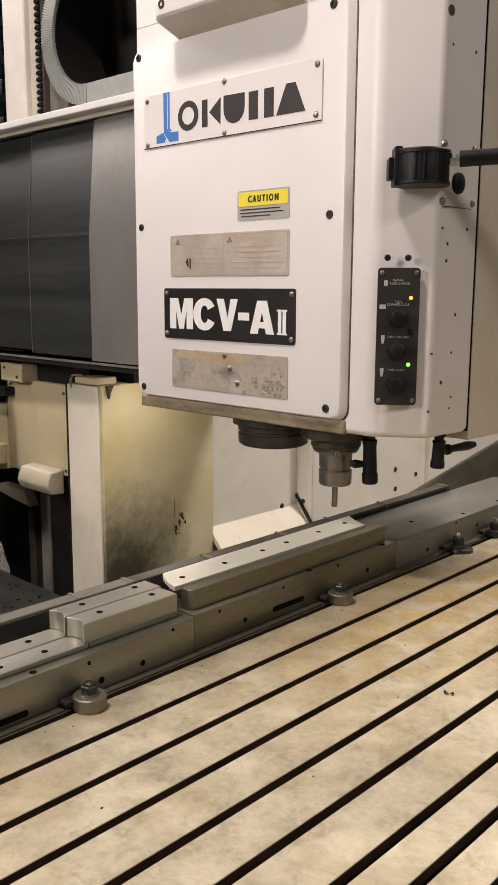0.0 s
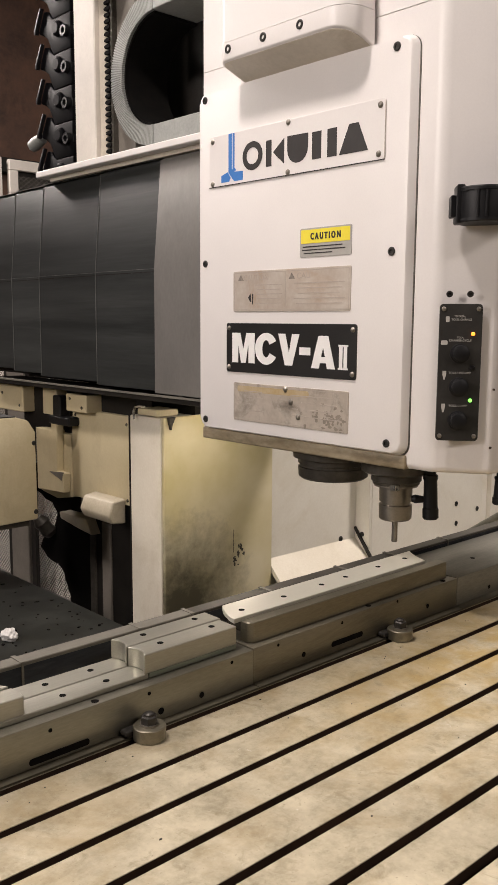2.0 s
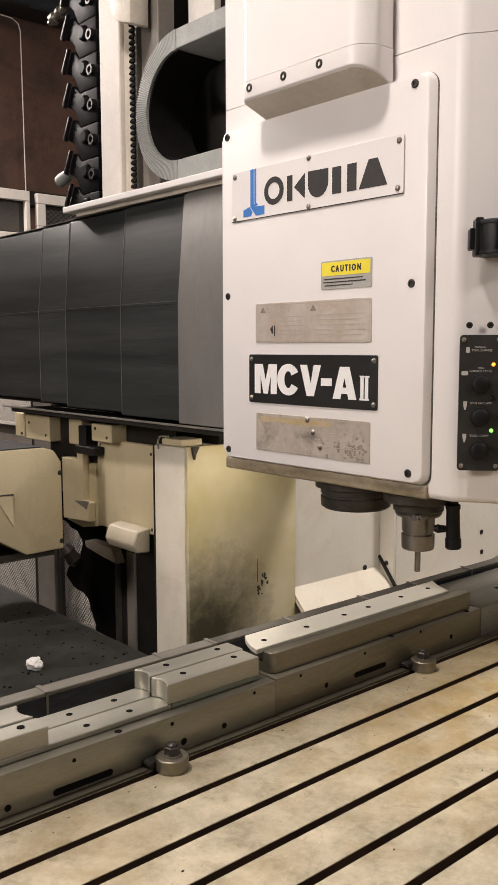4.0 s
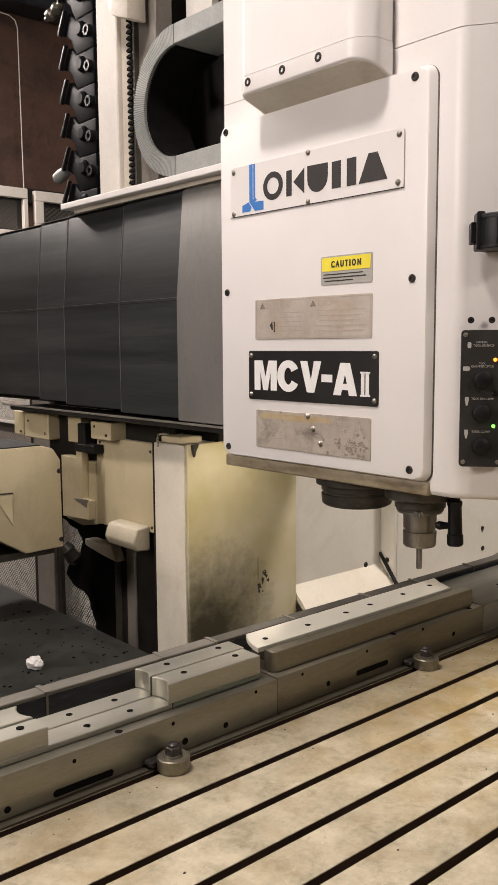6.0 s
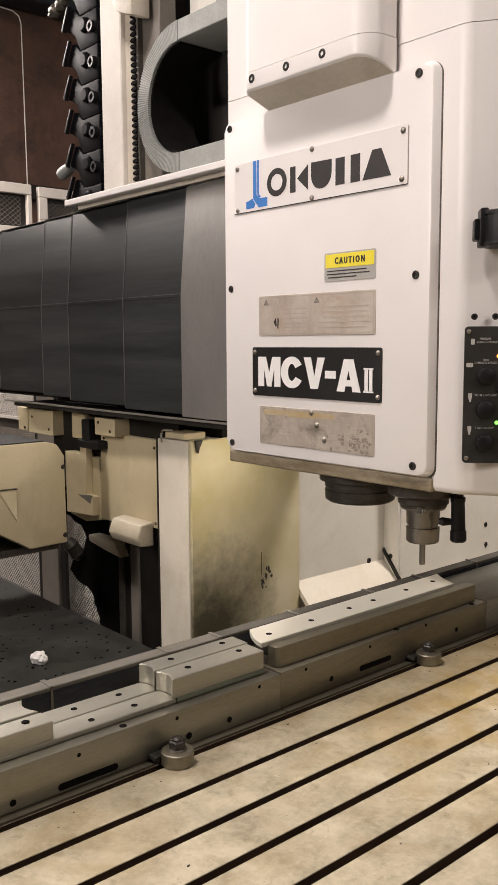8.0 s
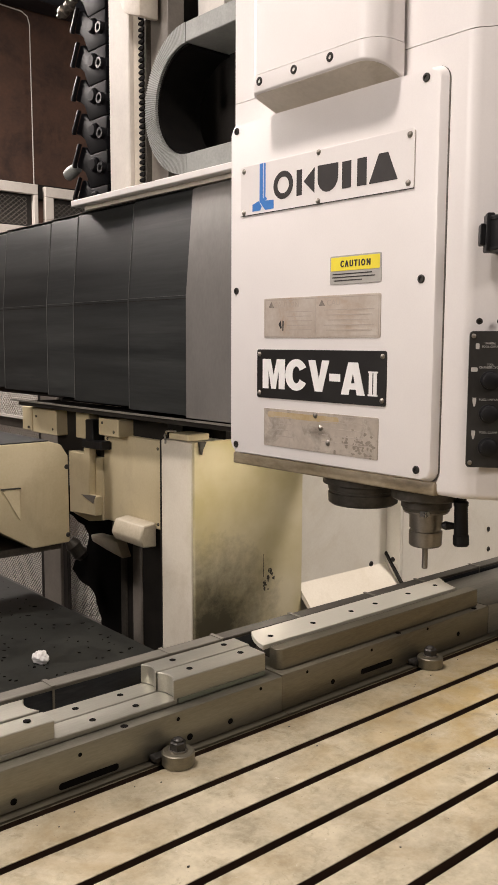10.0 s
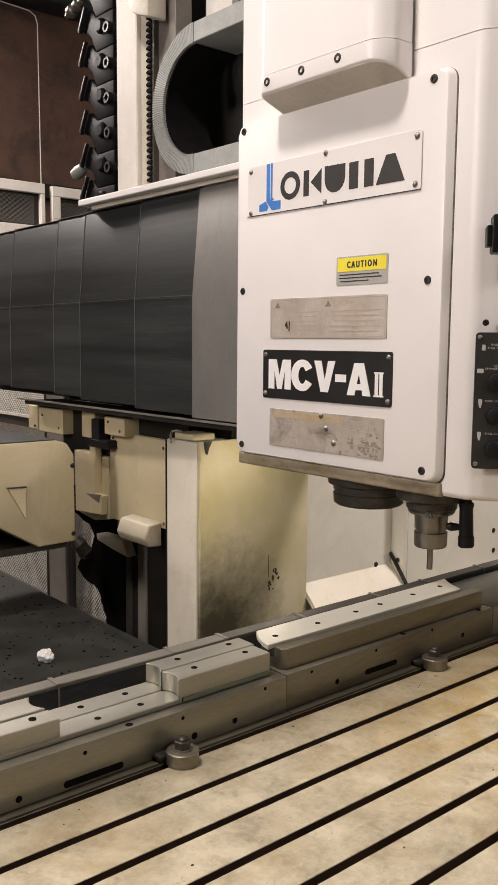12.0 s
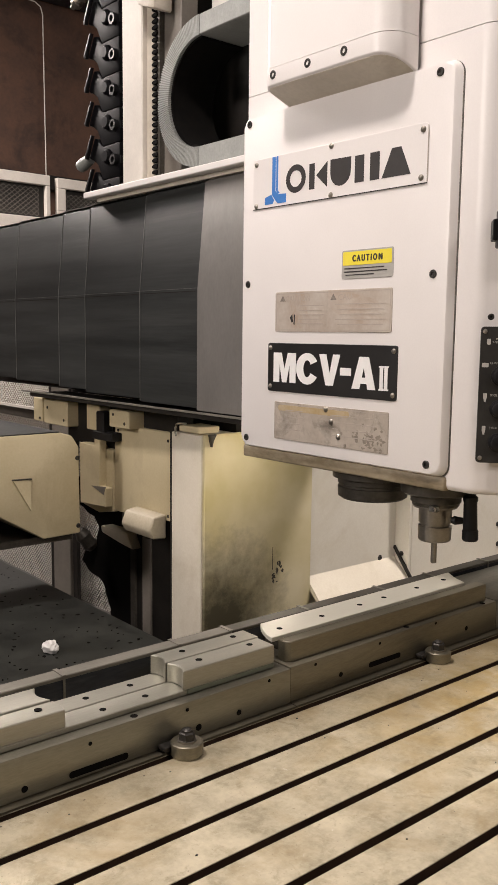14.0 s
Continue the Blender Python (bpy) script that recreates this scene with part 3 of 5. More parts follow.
part("jaw_top", prism(B(), hollow, "z", 0.1435, 0.156, 0.0012, 1), M_BRIGHT, long_jaw, "polished top lightened for glare, with slanted hollow ends")
# dark colour paints the shade under the jaw top's end
part("jaw_web", box(B(), 1.412, 2.14, 0.0985, 0.196, 0.0970, 0.1433), M_DARKSTEEL, long_jaw, "body of the back bar, painted dark for gap shade")



def clamp(x, y=-0.002):
    """A round slotted clamp washer pulled down by a stud with a domed nut."""
    ob = thing("rail_clamp", (x, y, 0), "grey steel clamp puck with a black hex nut", "clamp", "clamps along the rail")
    prof = [(0, 0.036), (0.93, 0.036), (1, 0.0335)]
    part("puck", turned(B(), (x, y, 0.002), (x, y, 0.031), prof, 32), M_RAILDARK, ob)
    part("washer", cyl(B(), (x, y, 0.031), (x, y, 0.035), 0.021, 20), M_STEEL, ob)
    part("nut", turned(B(), (x, y, 0.035), (x, y, 0.053), [(0, 0.0185), (0.85, 0.0185), (1, 0.0155)], 6), M_BOLT, ob)
    part("stud", turned(B(), (x, y, 0.052), (x, y, 0.0605), [(0, 0.0125), (0.5, 0.012), (0.8, 0.009), (1, 0.004)], 14), M_BOLT, ob, "dark rounded stud end")
    part("lug", prism(B(), rounded(x - 0.050, x + 0.012, 0.008, 0.022, 0.006, 3), "y", y + 0.016, y + 0.040, 0.002, 1), M_BOLT, ob, "dark clamp nose reaching to the rail")
    return ob


clamp(1.008, -0.012)
clamp(1.886, -0.010)


def toe_clamp(x, y):
    ob = thing("rail_clamp", (x, y, 0), "small black toe clamp with a hex nut", "clamp", "clamps along the rail")
    part("jaw", prism(B(), [(x - 0.045, 0.004), (x + 0.045, 0.0), (x + 0.042, 0.018), (x - 0.03, 0.026)], "y", y - 0.024, y + 0.022, 0.003), M_BOLT, ob)
    part("arm", prism(B(), rounded(x - 0.075, x + 0.02, 0.014, 0.030, 0.006, 3), "y", y + 0.006, y + 0.026, 0.002, 1), M_BOLT, ob)
    part("foot_disc", turned(B(), (x + 0.01, y - 0.014, 0.0), (x + 0.01, y - 0.014, 0.014), [(0, 0.034), (0.85, 0.034), (1, 0.031)], 20), M_DARKSTEEL, ob)
    part("nut", turned(B(), (x, y, 0.026), (x, y, 0.052), [(0, 0.020), (0.85, 0.020), (1, 0.016)], 6), M_BOLT, ob)
    part("stud", turned(B(), (x, y, 0.050), (x, y, 0.066), [(0, 0.011), (0.5, 0.011), (1, 0.006)], 12), M_STEEL, ob)


toe_clamp(2.56, 0.0)
toe_clamp(2.825, 0.0)

squiggle = B()
for k in range(10):
    a = k * 0.9
    x, y = 1.597 + 0.006 * math.cos(a), -0.516 - 0.0028 * k
    prism(squiggle, [(x, y), (x + 0.004, y - 0.001), (x + 0.003 * math.sin(a), y - 0.005)], "z", 0.0, 0.0008 + 0.002 * (k % 3))
solid("swarf_curl", squiggle, M_BOLT, (1.597, -0.53, 0.0), "tiny dark curl of swarf on the table", "swarf")
rnd = random.Random(21)
bm = B()
for i in range(48):
    x, y = rnd.uniform(0.45, 2.6), rnd.choice((rnd.uniform(-1.0, -0.02), rnd.gauss(-0.04, 0.02)))
    if min(abs(y - s) for s in SLOT_Y) < 0.014:
        continue
    s = rnd.uniform(0.0010, 0.0034)
    prism(bm, [(x + s, y), (x, y + s * rnd.uniform(0.5, 1)), (x - s, y), (x, y - s * 0.6)], "z", 0.0, rnd.uniform(0.0006, 0.0016))
solid("metal_specks", bm, M_BOLT, (1.5, -0.4, 0.0), "tiny dark metal specks scattered on the table", "chips", kind="stuff")

# guard bar along the table's edge, with bent clips
guard = thing("guard_bar", (1.5, 0.31, -0.2), "dark oily steel guard bar along the table edge", "guard bar")
part("web", box(B(), 0.0, 2.985, 0.291, 0.330, -0.20, 0.106), M_WEB, guard, "blue-black web of the bar")
part("cap", box(B(), 0.0, 1.368, 0.2885, 0.333, 0.1065, 0.1165, 0.002, 1), M_BAR, guard)
part("cap", box(B(), 1.370, 2.985, 0.2885, 0.333, 0.1065, 0.1160, 0.002, 1), M_DARKSTEEL, guard, "darker far length of the cap")
for x in (0.55, 0.87, 1.20, 1.37, 1.66, 1.99, 2.24, 2.55, 2.965):
    bm = box(B(), x - 0.006, x + 0.006, 0.2855, 0.3355, 0.1170, 0.1190, 0.0005)
    box(bm, x - 0.003, x + 0.003, 0.2870, 0.2880, 0.030, 0.1168)
    part("clip", bm, M_BAR, guard, "thin bent steel clip")

# ---- spindle head ----
PX = 1.9724
head = thing("spindle_head", (2.2, 0.45, 0.465), "white enamelled milling head with plates, switches and tool", "spindle head")
outline = [(2.281, 1.0), (2.002, 1.0), (1.998, 0.995), (1.998, 0.01)]
for i in range(7):
    a = radians(180 + 50 * i / 6)
    outline.append((2.058 + 0.06 * math.cos(a), 0.008 + 0.06 * math.sin(a)))
for i in range(7):
    a = radians(230 + 40 * i / 6)
    outline.append((2.118 + 0.05 * math.cos(a), -0.104 + 0.05 * math.sin(a)))
outline += [(2.281, -0.163)]
casting = prism(B(), outline, "z", 0.466, 1.7503)
bmesh.ops.bevel(casting, geom=[e for e in casting.edges if max(v.co.z for v in e.verts) < 0.5], offset=0.020, segments=5, profile=0.5, affect="EDGES")
part("head_casting", casting, M_WHITE, head)
part("upper_housing", prism(B(), outline, "z", 1.7525, 3.0), M_WHITE, head)
part("oily_lip", box(B(), 1.988, 2.03, 0.070, 0.995, 0.4645, 0.507, 0.007, 3), M_LIP, head, "oil-stained brown lower lip of the casting")
saddle = [(2.294, 1.0), (2.294, -0.1645), (2.56, -0.174), (2.56, 1.0)]
part("saddle_cover", prism(B(), saddle, "z", 0.440, 3.0, 0.006, 2), M_SADDLE, head, "white saddle cover with grimy lower edge")
part("saddle_slide", box(B(), 2.562, 3.1, -0.15, 1.0, 1.15, 3.0), M_DARKSTEEL, head, "dark casting of the saddle slide")

# near-flush black filler added to paint the open seam's darkness
part("seam_filler", box(B(), 2.2815, 2.2935, -0.1615, 0.99, 0.47, 2.9), M_HOLE, head, "black filler standing for the open housing joint")
# thin dark rim added to draw the gap line along the panel's edge
part("gap_rim", prism(B(), rounded(0.0605, 0.9915, 0.4995, 1.6772, 0.040, 6), "x", 1.9960, 1.9979), M_DARKSTEEL, head)
bm = B()
back_rim = [bm.verts.new((1.9975, y, z)) for y, z in rounded(0.064, 0.992, 0.504, 1.678, 0.038, 6)]
face_rim = [bm.verts.new((PX, y, z)) for y, z in rounded(0.077, 0.986, 0.513, 1.670, 0.032, 6)]
bm.faces.new(back_rim)
bm.faces.new(face_rim[::-1])
for i in range(len(back_rim)):
    k = (i + 1) % len(back_rim)
    bm.faces.new((back_rim[i], face_rim[i], face_rim[k], back_rim[k]))
bmesh.ops.bevel(bm, geom=[e for e in bm.edges if e.verts[0] in face_rim and e.verts[1] in face_rim], offset=0.007, segments=4, profile=0.5, affect="EDGES")
front = part("front_panel", bm, M_WHITE, head, "white bolted front cover panel")
for y in (0.956, 0.126):
    for z in (1.648, 1.093, 0.539):
        part("screw", cap_screw(B(), (PX, y, z), (-1, 0, 0), 0.0125, 0.004), M_BOLT, front)

RIGHT, UP = (0, -1, 0), (0, 0, 1)


def plate(name, y1, y0, z0, z1, material, label, r=0.006, x=PX, thick=0.003):
    return part(name, prism(B(), rounded(y0, y1, z0, z1, r, 3), "x", x - thick, x + 0.001, 0.0006, 1), material, head, label)


def words(text, y, z, w, h, material, parent, x, bold=0.0, label=""):
    return part("lettering", onto(lettering(text, w, h, 0.0006, bold), (x, y, z), RIGHT, UP), material, parent, label)


def bar_row(parent, y, z, w, h, material, x, name="print_bar"):
    return part(name, box(B(), x - 0.0006, x + 0.0004, y - w / 2, y + w / 2, z - h / 2, z + h / 2), material, parent)


def pan_screw(parent, y, z, x, r=0.010):
    return part("screw", turned(B(), (x + 0.002, y, z), (x - 0.006, y, z), [(0, r), (0.35, r), (0.75, r * 0.75), (1, r * 0.35)], 14), M_STEEL, parent)


logo = plate("logo_plate", 0.930, 0.158, 1.351, 1.520, M_WHITE, "white maker plate with blue and black marks", 0.012)
LX = PX - 0.0032
for y, z in ((0.912, 1.503), (0.912, 1.362), (0.545, 1.512), (0.545, 1.360), (0.177, 1.502), (0.180, 1.368)):
    pan_screw(logo, y, z, LX, 0.0095)
part("edge_line", box(B(), LX - 0.0004, LX + 0.0006, 0.158, 0.930, 1.3495, 1.3525), M_INKBLACK, logo)
part("edge_line", box(B(), LX - 0.0004, LX + 0.0006, 0.1575, 0.1595, 1.356, 1.512), M_FADEDINK, logo)
sweep = B()
prism(sweep, [(0.829, 1.518), (0.812, 1.518), (0.812, 1.405), (0.800, 1.392), (0.757, 1.390), (0.757, 1.361), (0.800, 1.361), (0.829, 1.392)], "x", LX - 0.0008, LX + 0.0002)
prism(sweep, [(0.808, 1.518), (0.799, 1.518), (0.799, 1.405), (0.790, 1.396), (0.802, 1.392), (0.808, 1.405)], "x", LX - 0.0008, LX + 0.0002)
prism(sweep, [(0.866, 1.385), (0.833, 1.394), (0.818, 1.374), (0.826, 1.362), (0.866, 1.362)], "x", LX - 0.0008, LX + 0.0002)
part("blue_mark", sweep, M_BLUE, logo, "blue sweeping maker's mark")
ring = B()
n = 28
for r0, r1 in ((1.0, 0.58),):
    vs = [[ring.verts.new((LX - 0.0008, 0.7095 + 0.0485 * k * math.cos(2 * math.pi * i / n), 1.4320 + 0.046 * k * math.sin(2 * math.pi * i / n))) for i in range(n)] for k in (r0, r1)]
    for i in range(n):
        ring.faces.new((vs[0][i], vs[0][(i + 1) % n], vs[1][(i + 1) % n], vs[1][i]))
part("black_mark", ring, M_INKBLACK, logo)
marks = [[(0.645, 1.470), (0.620, 1.470), (0.620, 1.388), (0.645, 1.388)], [(0.612, 1.430), (0.562, 1.468), (0.562, 1.388)],
         [(0.548, 1.470), (0.458, 1.468)] + [(0.503 - 0.045 * math.cos(radians(a)), 1.428 - 0.044 * math.sin(radians(a))) for a in range(0, 181, 20)],
         [(0.441, 1.466), (0.403, 1.466), (0.403, 1.385), (0.441, 1.385)], [(0.378, 1.466), (0.340, 1.466), (0.340, 1.384), (0.378, 1.384)],
         [(0.292, 1.467), (0.257, 1.467), (0.219, 1.384), (0.330, 1.384)]]
for shape in marks:
    part("black_mark", prism(B(), shape, "x", LX - 0.0008, LX + 0.0002), M_INKBLACK, logo)

warn = plate("warning_label", 0.489, 0.275, 1.092, 1.181, M_LABELGREY, "yellow and grey caution label", 0.006, thick=0.002)
WX = PX - 0.0022
band = part("yellow_band", prism(B(), rounded(0.281, 0.483, 1.134, 1.176, 0.003, 2), "x", WX - 0.0006, WX + 0.0004), M_YELLOW, warn)
words("C A U T I O N", 0.380, 1.155, 0.122, 0.019, M_INKBLACK, warn, WX - 0.0008, 0.0014)
for z, w in ((1.124, 0.165), (1.114, 0.178), (1.104, 0.120)):
    bar_row(warn, 0.388 + (0.178 - w) / 2 * 0.8, z, w, 0.0034, M_INKBLACK, WX)

M_WORNINK = surface("worn_dark_ink", (0.13, 0.11, 0.095), (0.30, 0.26, 0.22), 0.5, size=60, fine=200, bump=0)
old1 = plate("faded_plate", 0.804, 0.274, 0.925, 1.060, M_FADED, "faded scratched metal caution plate", 0.006, thick=0.0025)
OX = PX - 0.0027
part("centre_line", box(B(), OX - 0.0003, OX + 0.0006, 0.5495, 0.5510, 0.934, 1.052), M_FADEDINK, old1)
words("CAUTION", 0.690, 1.037, 0.120, 0.019, M_FADEDINK, old1, OX)
words("CAU", 0.470, 1.037, 0.058, 0.019, M_FADEDINK, old1, OX)
for y in (0.765, 0.522):
    part("warning_triangle", prism(B(), [(y + 0.014, 1.028), (y - 0.014, 1.028), (y, 1.048)], "x", OX - 0.0005, OX + 0.0005), M_WORNINK, old1)
for i in range(5):
    bar_row(old1, 0.628, 1.012 - i * 0.015, 0.125 - 0.012 * (i % 2), 0.0028, M_FADEDINK, OX)
    bar_row(old1, 0.405, 1.014 - i * 0.016, 0.215 - 0.02 * (i % 3), 0.0028, M_FADEDINK, OX)
scratch = B()
prism(scratch, [(0.728, 0.972), (0.716, 0.985), (0.712, 0.958), (0.718, 0.956)], "x", OX - 0.0005, OX + 0.0004)
prism(scratch, [(0.708, 0.985), (0.702, 0.982), (0.704, 0.948), (0.709, 0.950)], "x", OX - 0.0005, OX + 0.0004)
part("scratch", scratch, M_INKBLACK, old1, "black paint scratch")

name_plate = plate("name_plate", 0.837, 0.246, 0.718, 0.886, M_PLATEBLACK, "black model plate with bold white characters", 0.008, thick=0.004)
NX = PX - 0.0042
def heavy_letter(left, width, strokes, low=0.751, tall=0.102):
    bm = B()
    for pts in strokes:
        prism(bm, [(left - u * width, low + v * tall) for u, v in pts], "x", NX - 0.0008, NX + 0.0004)
    return part("lettering", bm, M_INKWHITE, name_plate, "heavy white character")


def letter_bow(a0, a1, n=22):
    ring = [radians(a0 + (a1 - a0) * i / n) for i in range(n + 1)]
    return [(0.5 + 0.52 * math.cos(a), 0.5 + 0.52 * math.sin(a)) for a in ring] + [(0.5 + 0.18 * math.cos(a), 0.5 + 0.28 * math.sin(a)) for a in reversed(ring)]


half_a = [(0, 0), (0.30, 1), (0.5, 1), (0.5, 0.66), (0.42, 0.36), (0.5, 0.36), (0.5, 0.17), (0.37, 0.17), (0.33, 0)]
heavy_letter(0.806, 0.114, [[(0, 0), (0, 1), (0.36, 1), (0.5, 0.46), (0.64, 1), (1, 1), (1, 0), (0.73, 0), (0.73, 0.62), (0.60, 0), (0.40, 0), (0.27, 0.62), (0.27, 0)]])
heavy_letter(0.688, 0.104, [letter_bow(30, 330)])
heavy_letter(0.579, 0.096, [[(0, 1), (0.34, 1), (0.52, 0.40), (0.66, 1), (1, 1), (0.68, 0), (0.33, 0)]])
heavy_letter(0.482, 0.048, [[(0, 0.36), (0, 0.60), (1, 0.60), (1, 0.36)]], 0.750)
heavy_letter(0.430, 0.101, [half_a, [(1 - u, v) for u, v in half_a]], 0.747)
heavy_letter(0.317, 0.040, [[(0.10, 0.06), (0.10, 0.94), (0.44, 0.94), (0.44, 0.06)], [(0.56, 0.06), (0.56, 0.94), (0.90, 0.94), (0.90, 0.06)],
                            [(0, 0.93), (0, 1), (1, 1), (1, 0.93)], [(0, 0), (0, 0.07), (1, 0.07), (1, 0)]], 0.747, 0.076)
for y in (0.823, 0.260):
    for z in (0.735, 0.869):
        pan_screw(name_plate, y, z, NX, 0.0085)

old2 = plate("faded_plate", 0.801, 0.274, 0.551, 0.682, M_FADEDWORN, "stained metal plate with worn print and screws", 0.005, thick=0.0025)
for pl, z0, z1, y1 in ((old1, 0.9315, 1.0535, 0.797), (old2, 0.5575, 0.6755, 0.794)):
    for z in (z0, z1):
        part("border_line", box(B(), OX - 0.0004, OX + 0.0004, 0.281, y1, z - 0.0009, z + 0.0009), M_FADEDINK, pl)
    for y in (0.281, y1):
        part("border_line", box(B(), OX - 0.0004, OX + 0.0004, y - 0.0009, y + 0.0009, z0, z1), M_FADEDINK, pl)
for y, w in ((0.70, 0.09), (0.50, 0.05), (0.40, 0.15)):
    for i in range(4):
        bar_row(old2, y - 0.01 * (i % 2), 0.655 - i * 0.022, w - 0.012 * (i % 3), 0.003, M_FADEDINK, OX)
part("orange_stain", prism(B(), rounded(0.44, 0.78, 0.652, 0.672, 0.008), "x", OX - 0.0004, OX + 0.0004), surface("orange_print", (0.42, 0.31, 0.15), (0.52, 0.43, 0.30), 0.4, size=14, fine=80), old2)
for y, z in ((0.545, 0.672), (0.520, 0.632), (0.486, 0.586)):
    pan_screw(old2, y, z, OX, 0.010)
rnd = random.Random(5)
M_RUST = surface("brown_rust_speck", (0.20, 0.17, 0.135), (0.32, 0.275, 0.225), 0.6, size=60, fine=200)
for i in range(70):
    y, z = rnd.gauss(0.355, 0.045), rnd.gauss(0.582, 0.020)
    if 0.29 < y < 0.50 and 0.556 < z < 0.65:
        w, h = rnd.uniform(0.003, 0.011), rnd.uniform(0.003, 0.009)
        blot = [(y + w * rnd.uniform(0.5, 1.1) * math.cos(k * 0.698), z + h * rnd.uniform(0.5, 1.1) * math.sin(k * 0.698)) for k in range(9)]
        part("rust_spot", prism(B(), blot, "x", OX - 0.0003 - 0.000004 * i, OX + 0.0004), M_RUST, old2)

# motor cover on the front of the upper housing
def cover_outline(inset):
    pts = [(1.990, 0.768 - inset)]
    for i in range(6):
        a = radians(90 + 90 * i / 5)
        pts.append((1.902 + (0.032 - inset) * math.cos(a), 0.736 + (0.032 - inset) * math.sin(a)))
    for i in range(9):
        a = radians(180 + 90 * i / 8)
        pts.append((1.945 + (0.075 - inset) * math.cos(a), 0.297 + (0.075 - inset) * math.sin(a)))
    pts.append((1.990, 0.222 + inset))
    return pts


bm = B()
rim = cover_outline(0.0)
hi = [bm.verts.new((x, y, 1.768)) for x, y in rim]
lo = [bm.verts.new((x, y, 1.714 - (x - 1.870) * 0.36)) for x, y in rim]
n = len(rim)
bm.faces.new(hi)
bm.faces.new(lo[::-1])
for i in range(n):
    bm.faces.new((lo[i], lo[(i + 1) % n], hi[(i + 1) % n], hi[i]))
bmesh.ops.recalc_face_normals(bm, faces=bm.faces)
bmesh.ops.bevel(bm, geom=[e for e in bm.edges if e.verts[0] in lo and e.verts[1] in lo], offset=0.006, segments=3, profile=0.5, affect="EDGES")
flange = part("cover_flange", bm, M_WHITE, head, "white rounded lower flange of the motor cover")
# darker sheet paints the flange underside's shade together with brown grime
grime_shade = B()
low_rim = [grime_shade.verts.new((x, y, 1.714 - (x - 1.870) * 0.36 - 0.0012)) for x, y in cover_outline(0.0085)]
up_rim = [grime_shade.verts.new((v.co.x, v.co.y, v.co.z + 0.0022)) for v in low_rim]
grime_shade.faces.new(low_rim[::-1])
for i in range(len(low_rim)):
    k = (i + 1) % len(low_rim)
    grime_shade.faces.new((low_rim[i], low_rim[k], up_rim[k], up_rim[i]))
part("underside_sheet", grime_shade, M_WHITE_OLD, flange, "oil-grimed flange underside with shade painted in")
part("motor_cover", prism(B(), cover_outline(0.002), "z", 1.7705, 3.0), M_WHITE, head)
for y in (0.720, 0.559, 0.404):
    part("screw", cap_screw(B(), (1.870, y, 1.747), (-1, 0, 0), 0.014, 0.003), M_BOLT, flange)

# switch plate on the chamfer
cu = Vector((0.077, -0.0865, 0)).normalized()
C0 = Vector((2.0195, -0.0825, 0.7545))
CN = Vector((-0.747, -0.665, 0))


def on_chamfer(bm, s, z, out=0.0):
    """Lays a flat bmesh onto the chamfer, s metres along it from the switch plate's middle, at height z."""
    return onto(bm, C0 + cu * s + CN * out + Vector((0, 0, z - C0.z)), cu, UP)


def slab(w, h, d, r):
    bm = B()
    return prism(bm, rounded(-w / 2, w / 2, -h / 2, h / 2, r, 4), "z", -0.004, d, 0.001, 1)


switch = part("switch_plate", on_chamfer(slab(0.116, 0.378, 0.004, 0.010), 0, 0.7545), M_PANELGREY, head, "charcoal switch plate with three black push buttons")
for s in (-0.047, 0.047):
    for z in (0.930, 0.579):
        part("screw", on_chamfer(turned(B(), (0, 0, 0), (0, 0, 0.004), [(0, 0.0065), (0.6, 0.006), (1, 0.003)], 12), s, z, 0.004), M_STEEL, switch)
for z in (0.808, 0.716, 0.623):
    knob = turned(B(), (0, 0, 0), (0, 0, 0.026), [(0, 0.027), (0.15, 0.027), (0.2, 0.023), (0.9, 0.0225), (1, 0.018)], 24)
    part("push_button", on_chamfer(knob, 0.000, z, 0.004), M_BLACK, switch, "round black push button")
for s, z, m in ((0.034, 0.862, M_AMBER), (0.033, 0.679, M_GREENLED)):
    part("pilot_lamp", on_chamfer(turned(B(), (0, 0, 0), (0, 0, 0.007), [(0, 0.0055), (0.5, 0.005), (1, 0.002)], 12), s, z, 0.004), m, switch, "lit amber pilot lamp" if m is M_AMBER else "lit green pilot lamp")
part("pilot_lamp", on_chamfer(turned(B(), (0, 0, 0), (0, 0, 0.006), [(0, 0.008), (0.5, 0.0075), (1, 0.003)], 12), 0.035, 0.768, 0.004), M_BLACK, switch, "unlit dark pilot lamp")
M_PRINT = surface("pale_switch_print", (0.42, 0.40, 0.37), (0.50, 0.48, 0.45), 0.5, size=30, fine=120, bump=0)
for text, s, z, w, h in (("MANUAL", -0.002, 0.910, 0.030, 0.006), ("TOOL CHANGE", 0.002, 0.901, 0.055, 0.006), ("TOOL", 0.0, 0.852, 0.018, 0.005), ("CHANGE CYCLE", 0.0, 0.844, 0.060, 0.006), ("TOOL UNCLAMP", 0.002, 0.755, 0.060, 0.006), ("TOOL CLAMP", 0.0, 0.664, 0.050, 0.006)):
    part("lettering", on_chamfer(lettering(text, w, h, 0.0004), s, z, 0.0046), M_PRINT, switch)
for z in (0.748, 0.657):
    part("tool_symbol", on_chamfer(prism(B(), [(-0.005, 0.012), (0.005, 0.012), (0.005, 0.002), (0.002, -0.012), (-0.002, -0.012), (-0.005, 0.002)], "z", 0, 0.0004), -0.040, z, 0.0044), M_PRINT, switch)
part("tool_symbol", on_chamfer(prism(B(), rounded(-0.005, 0.005, -0.008, 0.008, 0.003), "z", 0, 0.0004), -0.036, 0.902, 0.0044), M_PRINT, switch)
